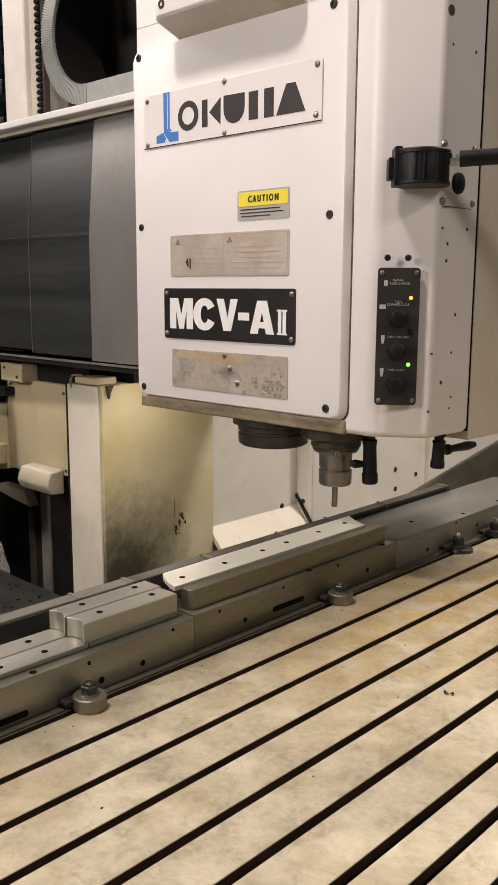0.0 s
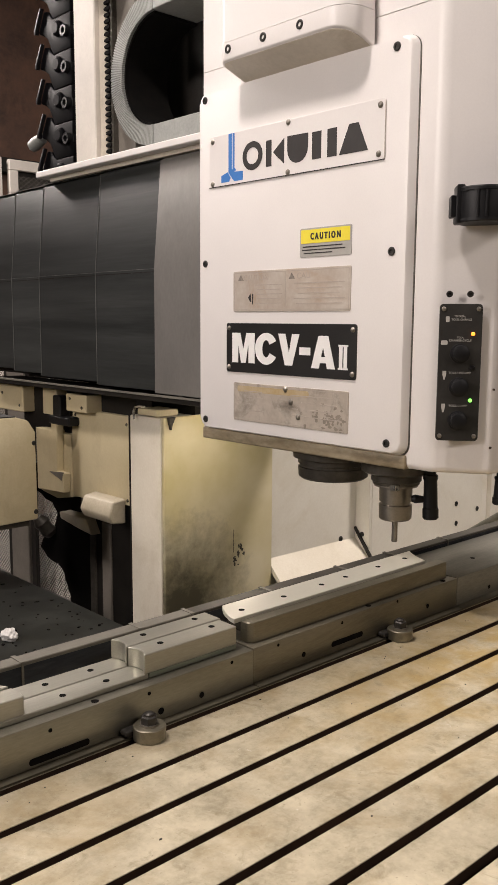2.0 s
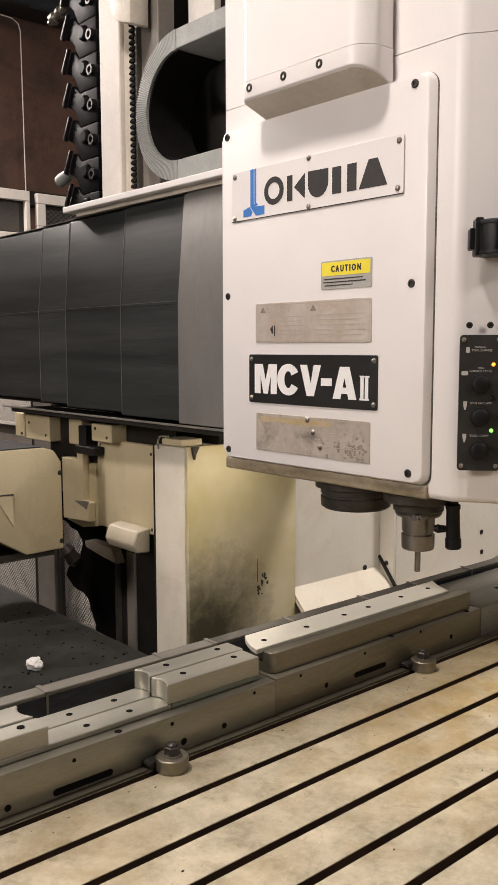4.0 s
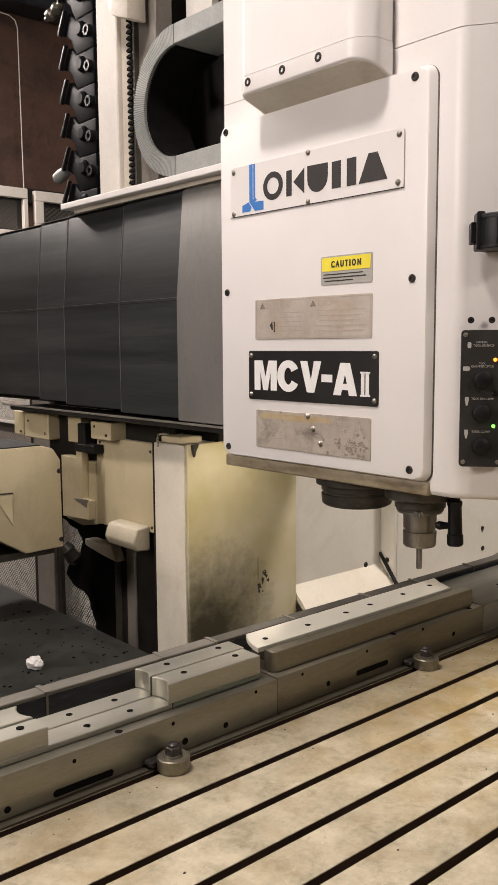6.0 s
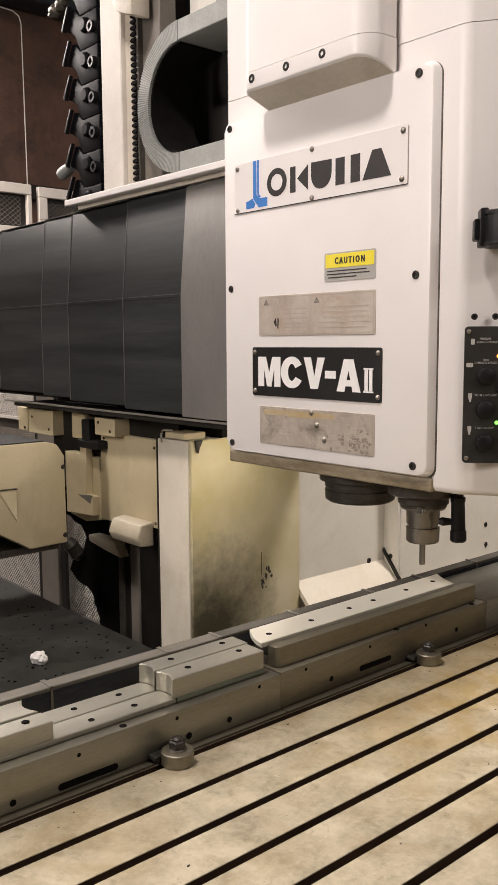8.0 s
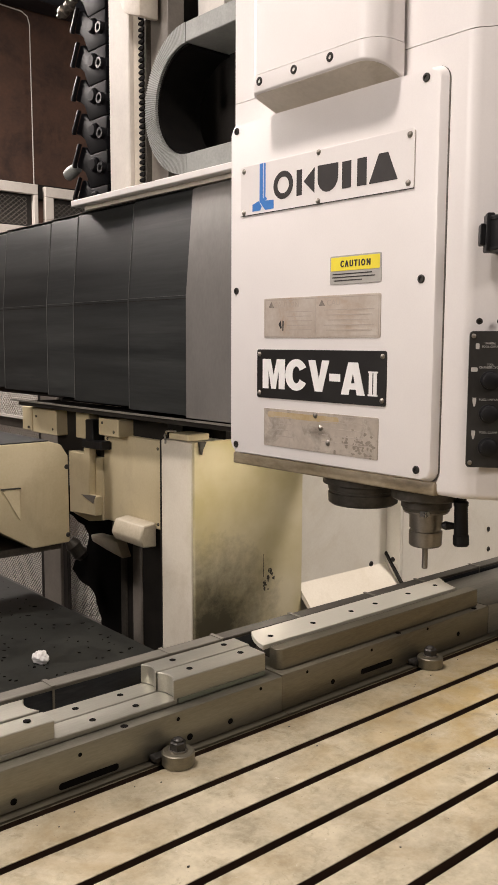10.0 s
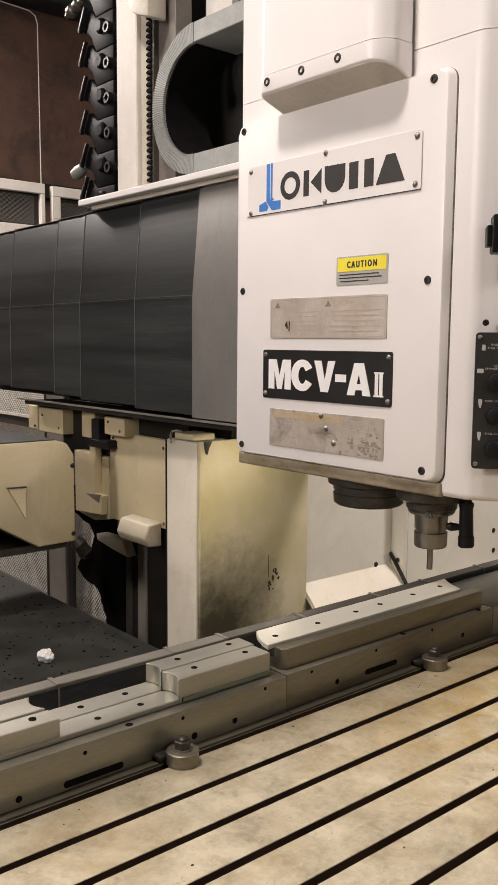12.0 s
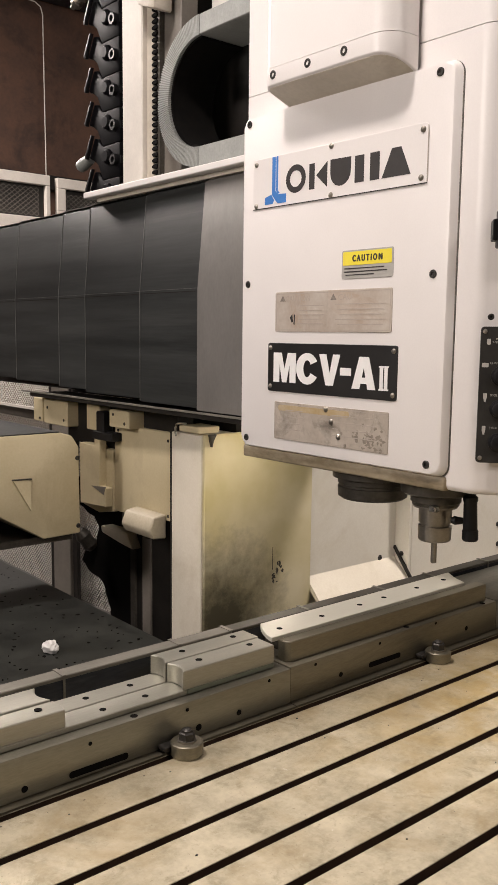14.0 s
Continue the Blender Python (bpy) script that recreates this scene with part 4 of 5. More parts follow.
part("tool_symbol", on_chamfer(prism(B(), rounded(-0.009, 0.009, -0.006, 0.006, 0.003), "z", 0, 0.0004), -0.043, 0.838, 0.0044), M_PRINT, switch)
for s in (-0.033, 0.023):
    part("screw", on_chamfer(cap_screw(B(), (0, 0, 0), (0, 0, 1), 0.009, 0.003), s, 0.970, 0.001), M_BOLT, head)

# holes, rivets and stops on the head's side
for x, z, r in ((2.115, 1.607, 0.014), (2.128, 1.525, 0.004), (2.239, 1.525, 0.005), (2.142, 1.010, 0.005), (2.140, 0.964, 0.005), (2.196, 0.815, 0.005), (2.184, 0.708, 0.004), (2.090, 0.709, 0.003), (2.139, 0.625, 0.006), (2.192, 0.580, 0.004), (2.185, 0.548, 0.0035), (2.085, 0.546, 0.0035), (2.115, 1.051, 0.004), (2.236, 1.053, 0.005)):
    y = -0.154 - (x - 2.118) * 0.05
    part("bolt_hole", hole(B(), (x, y, z), FRONT, r, 0.001), M_SLOT, head)
for x, z in ((2.107, 1.271), (2.252, 1.271), (2.108, 1.122), (2.254, 1.124)):
    y = -0.154 - (x - 2.118) * 0.05
    part("screw", turned(B(), (x, y + 0.003, z), (x, y - 0.008, z), [(0, 0.010), (0.5, 0.010), (0.8, 0.008), (1, 0.004)], 14), M_STEEL, head)
part("scribed_line", box(B(), 2.105, 2.25, -0.1625, -0.150, 1.108, 1.1095), M_DARKSTEEL, head)
part("rubber_plug", turned(B(), (2.178, -0.150, 1.174), (2.178, -0.172, 1.174), [(0, 0.030), (0.7, 0.028), (1, 0.016)], 20), M_BLACK, head, "black rubber plug")

# air gun holder and black hose
holder = thing("hose_clamp", (2.05, -0.13, 1.16), "black plastic band clamp holding a black hose", "hose clamp")
hc = C0 + cu * 0.046 + CN * 0.034
part("band", turned(B(), (hc.x, hc.y, 1.158), (hc.x, hc.y, 1.240), [(0, 0.062), (0.03, 0.070), (0.12, 0.071), (0.88, 0.071), (0.97, 0.070), (1, 0.064)], 40), M_BLACK, holder)
part("rim", turned(B(), (hc.x, hc.y, 1.234), (hc.x, hc.y, 1.245), [(0, 0.0735), (0.7, 0.0735), (1, 0.071)], 40), M_BLACK, holder)
part("rim", turned(B(), (hc.x, hc.y, 1.154), (hc.x, hc.y, 1.164), [(0, 0.071), (0.3, 0.0735), (1, 0.0735)], 40), M_BLACK, holder)
for ang in (150, 168, 196):
    u2 = Vector((math.cos(radians(ang + 48)), math.sin(radians(ang + 48)), 0))
    q = Vector((hc.x, hc.y, 0)) + u2 * 0.0715
    part("rib", cyl(B(), (q.x, q.y, 1.166), (q.x, q.y, 1.233), 0.004, 8), M_BLACK, holder)
part("buckle", on_chamfer(prism(B(), rounded(-0.011, 0.011, -0.050, 0.050, 0.005, 3), "z", 0.0, 0.062, 0.003, 2), -0.020, 1.203, 0.0), M_BLACK, holder)
part("tail", on_chamfer(prism(B(), rounded(-0.007, 0.007, -0.028, 0.028, 0.004), "z", 0, 0.045, 0.002, 1), -0.037, 1.199, 0.0), M_BLACK, holder)
p0 = C0 + cu * 0.104 + CN * 0.044 + Vector((0, 0, 1.222 - C0.z))
hose_dir = Vector((0.42, -0.72, -0.01)).normalized()
part("fitting", turned(B(), p0, p0 + hose_dir * 0.040, [(0, 0.013), (0.35, 0.013), (0.36, 0.019), (0.75, 0.019), (0.76, 0.015), (1, 0.015)], 8), M_CHROME, holder, "bright steel hose fitting")
part("hose", tube(B(), [p0 + hose_dir * (0.036 + 0.06 * i) + Vector((0, 0, 0.010 * math.sin(i * 0.35))) for i in range(16)], 0.021, 14), M_BLACK, holder, "glossy black rubber hose")

# spindle nose, tool and coolant nozzles
sx, sy = 2.150, 0.222
nose = part("spindle_nose", turned(B(), (sx, sy, 0.468), (sx, sy, 0.384), [(0, 0.112), (0.50, 0.112), (0.58, 0.100), (0.62, 0.080), (0.86, 0.080), (0.9, 0.076), (1, 0.074)], 40), M_DARKSTEEL, head, "dark oily spindle nose")
tool = thing("milling_tool", (sx, sy, 0.20), "steel tool holder with a thin end mill", "tool holder")
part("holder", turned(B(), (sx, sy, 0.392), (sx, sy, 0.268), [(0, 0.070), (0.12, 0.070), (0.14, 0.053), (0.52, 0.052), (0.53, 0.046), (0.60, 0.046), (0.61, 0.053), (0.96, 0.052), (1, 0.048)], 36), M_STEEL, tool)
part("cutter", turned(B(), (sx, sy, 0.270), (sx, sy, 0.192), [(0, 0.0095), (0.98, 0.0095), (1, 0.007)], 14), M_STEEL, tool, "slim steel end mill")
for a in (35, 215):
    ca, sa = math.cos(radians(a)), math.sin(radians(a))
    part("drive_key", box(B(), sx + 0.072 * ca - 0.012, sx + 0.072 * ca + 0.012, sy + 0.072 * sa - 0.012, sy + 0.072 * sa + 0.012, 0.374, 0.392, 0.002), M_CHROME, tool, "bright drive key")
part("spindle_boss", turned(B(), (2.15, 0.49, 0.470), (2.15, 0.49, 0.366), [(0, 0.138), (0.30, 0.138), (0.34, 0.120), (0.50, 0.120), (0.52, 0.115), (0.60, 0.115), (0.62, 0.120), (0.93, 0.118), (1, 0.108)], 40), M_DARKSTEEL, head, "round dark boss under the head")


def nozzle(x, y, foot, ang, top, ln, lever, lz, w=1.0):
    """A swivelling coolant nozzle hanging towards its foot: ribbed body and a side lever."""
    ob = thing("coolant_nozzle", (x, y, top), "black plastic coolant nozzle with a side lever", "nozzle", "coolant nozzles")
    body = turned(B(), (x, y, top), (foot[0], foot[1], top - ln), [(s, r * w) for s, r in ((0, 0.026), (0.12, 0.026), (0.14, 0.020), (0.22, 0.020), (0.24, 0.027), (0.30, 0.027), (0.33, 0.024), (0.8, 0.026), (0.82, 0.029), (0.97, 0.029), (1, 0.024))], 18)
    part("body", body, M_BLACK, ob)
    d = Vector((math.cos(radians(ang)), math.sin(radians(ang)), 0.02))
    q = Vector((x, y, lz))
    part("lever", turned(B(), q, q + d * lever, [(0, 0.011), (0.18, 0.011), (0.2, 0.016), (0.27, 0.016), (0.3, 0.010), (0.8, 0.014), (1, 0.009)], 12), M_BLACK, ob)
    return ob


nozzle(2.155, 0.096, (2.150, 0.086), 133, 0.47, 0.180, 0.055, 0.350, 0.85)
nozzle(2.185, -0.132, (2.182, -0.130), -10, 0.475, 0.108, 0.16, 0.418, 0.72)

# ---- cross rail with telescopic covers ----
rail = thing("cross_rail", (2.5, 2.2, 0.5), "machine cross rail with scuffed dark telescopic covers", "cross rail")
part("beam_foot", box(B(), 2.42, 3.1, 1.0, 3.10, 0.5665, 0.579), M_DARK, rail)
part("beam", box(B(), 2.42, 3.1, 1.0, 4.6, 0.58, 1.58, 0.01), M_DARK, rail, "dark beam behind the covers")
M_EDGE = surface("light_cover_edge", (0.11, 0.112, 0.105), (0.19, 0.19, 0.18), 0.4, metal=0.4, size=9, fine=90)
bounds = [1.0, 1.575, 2.056, 2.612, 2.940, 3.530, 4.10]
for i in range(6):
    x = 2.200 + 0.016 * i
    low = (0.580, 0.588, 0.600, 0.612, 0.622, 0.630)[i]
    prof = [(x, low), (x, 1.107), (x + 0.040, 1.560), (x + 0.060, 1.572), (x + 0.10, 1.572), (x + 0.10, low)]
    part("cover_panel", prism(B(), prof, "y", bounds[i] - (0.03 if i else 0), bounds[i + 1], 0.002, 1), M_COVERGREY if i == 0 else M_COVER, rail, "plain grey cover section" if i == 0 else "")
    if i:
        part("crease_line", box(B(), x - 0.0008, x + 0.001, bounds[i] + 0.006, bounds[i + 1] - 0.006, 1.098, 1.101), M_DARK, rail)
        part("crease_line", box(B(), x - 0.0008, x + 0.001, bounds[i] + 0.006, bounds[i + 1] - 0.006, 1.112, 1.1135), M_EDGE, rail)
        part("edge_band", prism(B(), [(x - 0.002, low + 0.004), (x - 0.002, 1.107), (x + 0.038, 1.560), (x + 0.041, 1.560), (x + 0.001, 1.107), (x + 0.001, low + 0.004)], "y", bounds[i + 1] - 0.0035, bounds[i + 1] + 0.0005), M_EDGE, rail)
        part("top_fold", box(B(), x + 0.037, x + 0.062, bounds[i] + 0.002, bounds[i + 1] - 0.006, 1.5725, 1.576), M_EDGE, rail)
part("lower_lip", box(B(), 2.19, 2.42, 1.0, 3.20, 0.545, 0.566, 0.003), M_DARK, rail, "dark lower edge of the rail")
part("lip_trim", box(B(), 2.186, 2.20, 1.0, 3.30, 0.5665, 0.5745), M_DARKRAIL, rail)
ledge = part("top_ledge", box(B(), 2.200, 2.46, 1.0, 2.560, 1.594, 1.624, 0.004), M_WHITE, rail, "white painted ledge along the rail top")
part("ledge_web", box(B(), 2.245, 2.30, 1.0, 2.50, 1.5745, 1.5935), M_WHITE_OLD, rail)

# ---- column and splash guards ----
column = thing("machine_column", (2.6, 1.8, -1.25), "pale machine column with an oil-stained cream side sheet", "column")
part("front_post", box(B(), 2.28, 2.50, 1.647, 1.886, -1.25, 0.455, 0.008, 2), M_CREAM_PALE, column)
part("side_sheet", box(B(), 2.284, 2.966, 1.625, 1.645, -1.25, 0.460, 0.003), M_STAINED, column, "cream side sheet with sooty oil splashes")
part("core", box(B(), 2.51, 3.4, 1.68, 2.60, -1.25, 1.6), M_DARK, column)
part("top_bracket", box(B(), 2.275, 2.40, 1.665, 1.815, 0.462, 0.492, 0.004), M_CREAM, column)
part("strap", tube(B(), [(2.262, 1.822, 0.440), (2.258, 1.822, 0.475), (2.262, 1.815, 0.497), (2.262, 1.78, 0.503), (2.262, 1.74, 0.503)], 0.005, 8), M_CHROME, column, "bright bent wire strap")
part("hook", prism(B(), [(2.300, 0.462), (2.340, 0.462), (2.322, 0.430), (2.314, 0.402), (2.306, 0.430)], "y", 1.606, 1.6245, 0.002, 1), M_DARKSTEEL, column, "small dark hook")
part("seam_gap", box(B(), 2.279, 2.283, 1.885, 1.894, -1.25, 0.45), M_DARK, column)
streak = B()
rnd = random.Random(3)
prism(streak, [(2.703, -0.12), (2.7055, -0.12), (2.7065, -0.235), (2.7025, -0.235)], "y", 1.6242, 1.6255)
for i in range(26):
    x = rnd.gauss(2.715, 0.010) if i % 2 else rnd.gauss(2.752, 0.010)
    z = rnd.gauss(-0.262, 0.016) if i % 2 else rnd.gauss(-0.222, 0.014)
    w, h = rnd.uniform(0.003, 0.010), rnd.uniform(0.003, 0.014)
    prism(streak, [(x - w, z), (x, z + h * 0.7), (x + w * 0.8, z + h * 0.2), (x + w * 0.3, z - h), (x - w * 0.4, z - h * 0.6)], "y", 1.6242 - 0.00002 * i, 1.6255)
part("drip_stain", streak, M_DARKSTEEL, column, "dark drip stain")

guards = thing("splash_guard", (3.6, 1.6, -1.25), "pale cream splash guard sheets with a sloping chute", "splash guard")
part("sheet", box(B(), 2.968, 3.662, 1.66, 1.68, -1.25, 1.6, 0.002), M_SPLASH, guards)
part("return_sheet", box(B(), 3.664, 3.684, 1.561, 1.68, -1.25, 1.6, 0.002), M_SPLASH, guards, "narrow shaded return of the guard")
part("sheet", box(B(), 3.686, 4.80, 1.56, 1.58, -1.25, 1.6, 0.002), M_SPLASH, guards)
part("groove", box(B(), 4.802, 4.86, 1.562, 1.60, -1.25, 1.6), M_SPLASH, guards, "recessed joint between sheets")
part("sheet", box(B(), 4.862, 8.2, 1.53, 1.58, -1.25, 1.6, 0.002), M_SPLASH, guards)
part("chute", prism(B(), [(1.659, -0.325), (1.20, -0.80), (1.20, -0.83), (1.659, -0.36)], "x", 2.968, 3.662), M_CREAM_PALE, guards, "sloping pale chip chute")
part("chute", prism(B(), [(1.559, -0.43), (1.10, -0.80), (1.10, -0.83), (1.559, -0.46)], "x", 3.69, 8.2), M_CREAM_PALE, guards, "sloping pale chip chute")
part("chute_edge", prism(B(), [(1.665, -0.27), (1.655, -0.26), (1.25, -0.76), (1.27, -0.78)], "x", 3.650, 3.6625), M_DARK, guards, "dark rubber chute edge")
for x, y, z in ((3.537, 1.66, -0.315), (4.511, 1.56, -0.236), (4.519, 1.56, -0.363), (4.751, 1.56, -0.302), (3.40, 1.66, 0.05)):
    part("screw", cap_screw(B(), (x, y, z), FRONT, 0.016, 0.004), M_BOLT, guards)
part("screw", cap_screw(B(), (3.664, 1.61, -0.30), (-1, 0, 0), 0.014, 0.004), M_BOLT, guards)

bed = solid("way_cover", prism(B(), [(0.95, -0.20), (0.30, 0.258), (-0.40, 0.30), (-1.3, 0.30), (-1.3, -0.9), (0.95, -0.9)], "x", 3.42, 6.5, 0.02, 3), M_DARKRAIL, (4.9, 0, -0.9), "grey steel way cover behind the table", "way cover")
solid("machine_bed", box(B(), -0.6, 6.5, -1.1, 0.20, -1.25, -0.31, 0.02), M_DARKSTEEL, (3, -0.4, -1.25), "dark cast machine bed under the table", "machine bed")

# ---- tool changer side, beyond the column ----
pan = thing("chip_pan", (0.8, 2.6, -0.46), "oil-black chip pan strewn with small chips", "chip pan")
part("pan_sheet", box(B(), -1.5, 2.05, 0.36, 6.5, -0.47, -0.45), M_PAN, pan)
part("pan_foot", box(B(), -1.4, 1.9, 0.5, 6.4, -1.25, -0.472), M_DARK, pan)
rnd = random.Random(11)
bm = B()
for i in range(430):
    x, y = rnd.uniform(0.9, 2.02), rnd.uniform(0.9, 3.6)
    s = rnd.choice((rnd.uniform(0.003, 0.008), rnd.uniform(0.005, 0.014)))
    a = rnd.uniform(0, 3.14)
    c, d = math.cos(a) * s, math.sin(a) * s
    prism(bm, [(x + c, y + d), (x - d * 0.6, y + c * 0.6), (x - c, y - d * 0.8), (x + d * 0.5, y - c * 0.5)], "z", -0.4499, -0.4499 + rnd.uniform(0.001, 0.004))
solid("metal_chips", bm, M_HOLE, (1.5, 2.2, -0.45), "small dark metal chips lying on the pan", "chips", kind="stuff")

bm = B()
bmesh.ops.create_icosphere(bm, subdivisions=4, radius=0.034)
for v in bm.verts:
    k = 1 + 0.28 * noise.noise(v.co * 38) + 0.18 * noise.noise(v.co * 90 + Vector((3, 1, 2)))
    v.co = Vector((v.co.x * k, v.co.y * k, max(v.co.z * k * 0.85, -0.0258))) + Vector((1.591, 1.794, -0.424))
solid("paper_ball", bm, M_PAPER, (1.591, 1.794, -0.45), "crumpled white paper ball on the black pan", "paper ball")

changer = thing("tool_changer", (1.8, 2.5, -0.08), "cream tool changer housing with a dirty top", "tool changer")
prof = [(1.25, 0.430), (1.919, 0.430), (1.979, 0.412), (2.016, 0.355), (2.019, -0.080), (1.819, -0.084), (1.598, 0.050), (1.25, 0.11)]
part("housing", prism(B(), prof, "y", 2.30, 3.05, 0.010, 2), M_CREAM, changer)
part("dirty_top", box(B(), 1.26, 1.915, 2.31, 3.04, 0.4305, 0.436), M_PAN, changer, "chip-covered black top")
notch = prism(B(), [(1.664, 0.220), (1.752, 0.217), (1.752, 0.066)], "y", 2.290, 2.302)
part("grip_recess", notch, M_CREAM, changer, "bent triangular grip")
part("recess_shadow", prism(B(), [(1.660, 0.226), (1.757, 0.223), (1.757, 0.217), (1.660, 0.220)], "y", 2.288, 2.301), M_DARKSTEEL, changer)
part("under_tray", box(B(), 1.30, 2.0, 2.36, 3.0, -0.12, -0.086), M_DARKSTEEL, changer)
for x, z in ((2.005, 0.30), (2.006, -0.04)):
    part("screw", cap_screw(B(), (x, 2.30, z), FRONT, 0.012, 0.004), M_BOLT, changer)

boxes = thing("arm_cover", (2.4, 2.3, -0.04), "cream sheet metal cover over the changer arm", "machine cover")
part("cover_front", prism(B(), [(1.900, 0.440), (2.430, 0.440), (2.440, 0.300), (2.440, -0.024), (2.320, -0.020), (2.20, 0.000), (1.900, 0.006)], "x", 2.300, 2.55, 0.006, 2), M_CREAM, boxes)
part("cover_side", prism(B(), [(2.445, 0.30), (2.56, 0.30), (2.56, 0.312), (2.76, 0.312), (2.765, -0.041), (2.60, -0.06), (2.445, -0.031)], "x", 2.295, 2.50, 0.006, 2), M_CREAM, boxes)
part("side_rib", prism(B(), [(2.727, 0.318), (2.568, 0.318), (2.568, 0.360), (2.508, 0.360), (2.518, 0.100), (2.450, 0.100), (2.456, -0.005), (2.727, -0.020)], "x", 2.252, 2.2945, 0.004, 1), M_CREAM, boxes, "raised cream cover plate")
# flat brown-grey triangle paints the shade under the bend
part("notch", prism(B(), [(2.598, 0.094), (2.452, 0.106), (2.472, 0.060)], "x", 2.2505, 2.256), M_BROWNGREY, boxes, "bent notch with its shade painted dark")
for y, z in ((1.94, 0.03), (1.94, 0.40), (2.30, 0.0), (2.40, 0.41)):
    part("screw", cap_screw(B(), (2.300, y, z), (-1, 0, 0), 0.008, 0.003), M_BOLT, boxes)
bracket = thing("rail_bracket", (2.35, 2.6, 0.45), "cream brackets and a black clamp under the cross rail", "bracket")
part("block", box(B(), 2.26, 2.40, 2.88, 3.165, 0.385, 0.53, 0.005), M_CREAM, bracket)
part("block", box(B(), 2.265, 2.40, 3.195, 3.31, 0.39, 0.53, 0.005), M_CREAM, bracket)
part("block", box(B(), 2.265, 2.40, 2.53, 2.67, 0.395, 0.535, 0.005), M_CREAM, bracket)
part("block", box(B(), 2.24, 2.40, 2.20, 2.39, 0.435, 0.525, 0.005), M_CREAM, bracket)
# dark box stands in for the unlit gap behind the brackets
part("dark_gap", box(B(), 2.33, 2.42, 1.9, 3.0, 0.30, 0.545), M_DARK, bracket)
bm = box(B(), 2.24, 2.30, 2.45, 2.525, 0.36, 0.505, 0.005)
box(bm, 2.235, 2.30, 2.36, 2.56, 0.355, 0.400, 0.006)
part("clamp", bm, M_BLACK, bracket)
for y, z in ((2.24, 0.46), (2.35, 0.50), (2.92, 0.42), (3.12, 0.48), (3.22, 0.41)):
    part("screw", cap_screw(B(), (2.24 if y < 2.4 else (2.27 if y < 2.9 else 2.26), y, z), (-1, 0, 0), 0.008, 0.003), M_BOLT, bracket)
solid("motor_cap", prism(B(), [(2.299, 0.038), (2.225, 0.027), (2.200, -0.036), (2.222, -0.078), (2.299, -0.084)], "y", 1.955, 2.215, 0.006, 1), M_BROWNCREAM, (2.3, 2.0, -0.08), "small cream motor cap below the cover", "motor cap")
arm = thing("changer_arm", (2.6, 2.7, -1.0), "black oily changer arm mechanism in the shade", "machine part")
rnd = random.Random(9)
# black outline takes in the dark recess under the cover as well
corners = [(2.02, 0.10), (3.40, 0.0), (3.40, -0.17), (3.19, -0.22), (3.13, -0.29), (3.17, -0.38), (3.30, -0.46), (3.35, -0.53), (3.27, -0.58), (3.14, -0.60), (3.06, -0.66), (3.03, -0.73), (2.97, -0.83), (2.75, -0.90), (2.02, -0.92)]
edge = []
for (y0, z0), (y1, z1) in zip(corners, corners[1:]):
    edge.append((y0, z0))
    if y0 > 2.8 and z1 < -0.1:
        for k in (0.33, 0.66):
            edge.append((y0 + (y1 - y0) * k + rnd.uniform(-0.012, 0.012), z0 + (z1 - z0) * k + rnd.uniform(-0.010, 0.010)))
edge.append(corners[-1])
part("arm_body", prism(B(), edge, "x", 2.60, 2.86), M_HOLE, arm, "black ragged arm casting with the shaded recess painted in")
part("elbow", turned(B(), (2.50, 3.20, -0.30), (2.58, 3.17, -0.42), [(0, 0.03), (0.3, 0.05), (0.5, 0.042), (0.8, 0.048), (1, 0.03)], 18), M_DARKSTEEL, arm)
part("arm_plate", prism(B(), [(2.852, -0.199), (2.746, -0.196), (2.566, -0.190), (2.511, -0.277), (2.657, -0.263), (2.841, -0.237)], "x", 2.45, 2.53, 0.008, 2), M_CREAM_PALE, arm, "pale grimy arm plate")
part("bracket_block", box(B(), 2.34, 2.46, 2.24, 2.44, -0.11, -0.035, 0.008), M_DARKSTEEL, arm)
part("upright", box(B(), 2.50, 2.58, 2.555, 2.615, -1.0, -0.26, 0.006), M_DARKSTEEL, arm)
part("upright", box(B(), 2.50, 2.58, 2.40, 2.49, -1.0, -0.20, 0.006), M_BROWNGREY, arm)
part("upright", box(B(), 2.52, 2.59, 2.10, 2.385, -1.0, -0.05, 0.006), M_DARKSTEEL, arm)
part("pipe", tube(B(), [(2.53, 2.63, -0.28 - 0.06 * i) for i in range(11)], 0.009, 10), M_CARRIER, arm)

# fence with expanded mesh behind the changer


def mesh_panel(y0, y1, z0, z1, x, pitch, rise, w):
    """Expanded metal: wavy strands crossing to diamonds, as one mesh."""
    bm = B()
    nz = int((z1 - z0) / rise)
    ny = int((y1 - y0) / pitch)
    for k in range(nz + 1):
        z = z0 + k * rise
        flip = 1 if k % 2 else -1
        pts = [(y0 + j * pitch / 2, z + flip * (0.5 if j % 2 else -0.5) * rise) for j in range(2 * ny + 1)]
        top = [bm.verts.new((x, y, zz + w)) for y, zz in pts]
        bot = [bm.verts.new((x, y, zz - w)) for y, zz in pts]
        for j in range(len(pts) - 1):
            bm.faces.new((top[j], bot[j], bot[j + 1], top[j + 1]))
    return bm


fence = thing("mesh_fence", (3.3, 4.6, -1.25), "pale expanded metal fence with steel posts", "fence")
part("mesh", mesh_panel(3.2, 6.6, -1.25, 0.55, 3.30, 0.036, 0.018, 0.0047), M_MESH, fence)
part("post", box(B(), 3.19, 3.22, 4.50, 4.575, -1.25, 0.5, 0.006), M_DARK, fence)
part("post", box(B(), 3.17, 3.21, 4.58, 4.865, -1.25, 0.5, 0.006), M_BROWNGREY, fence)
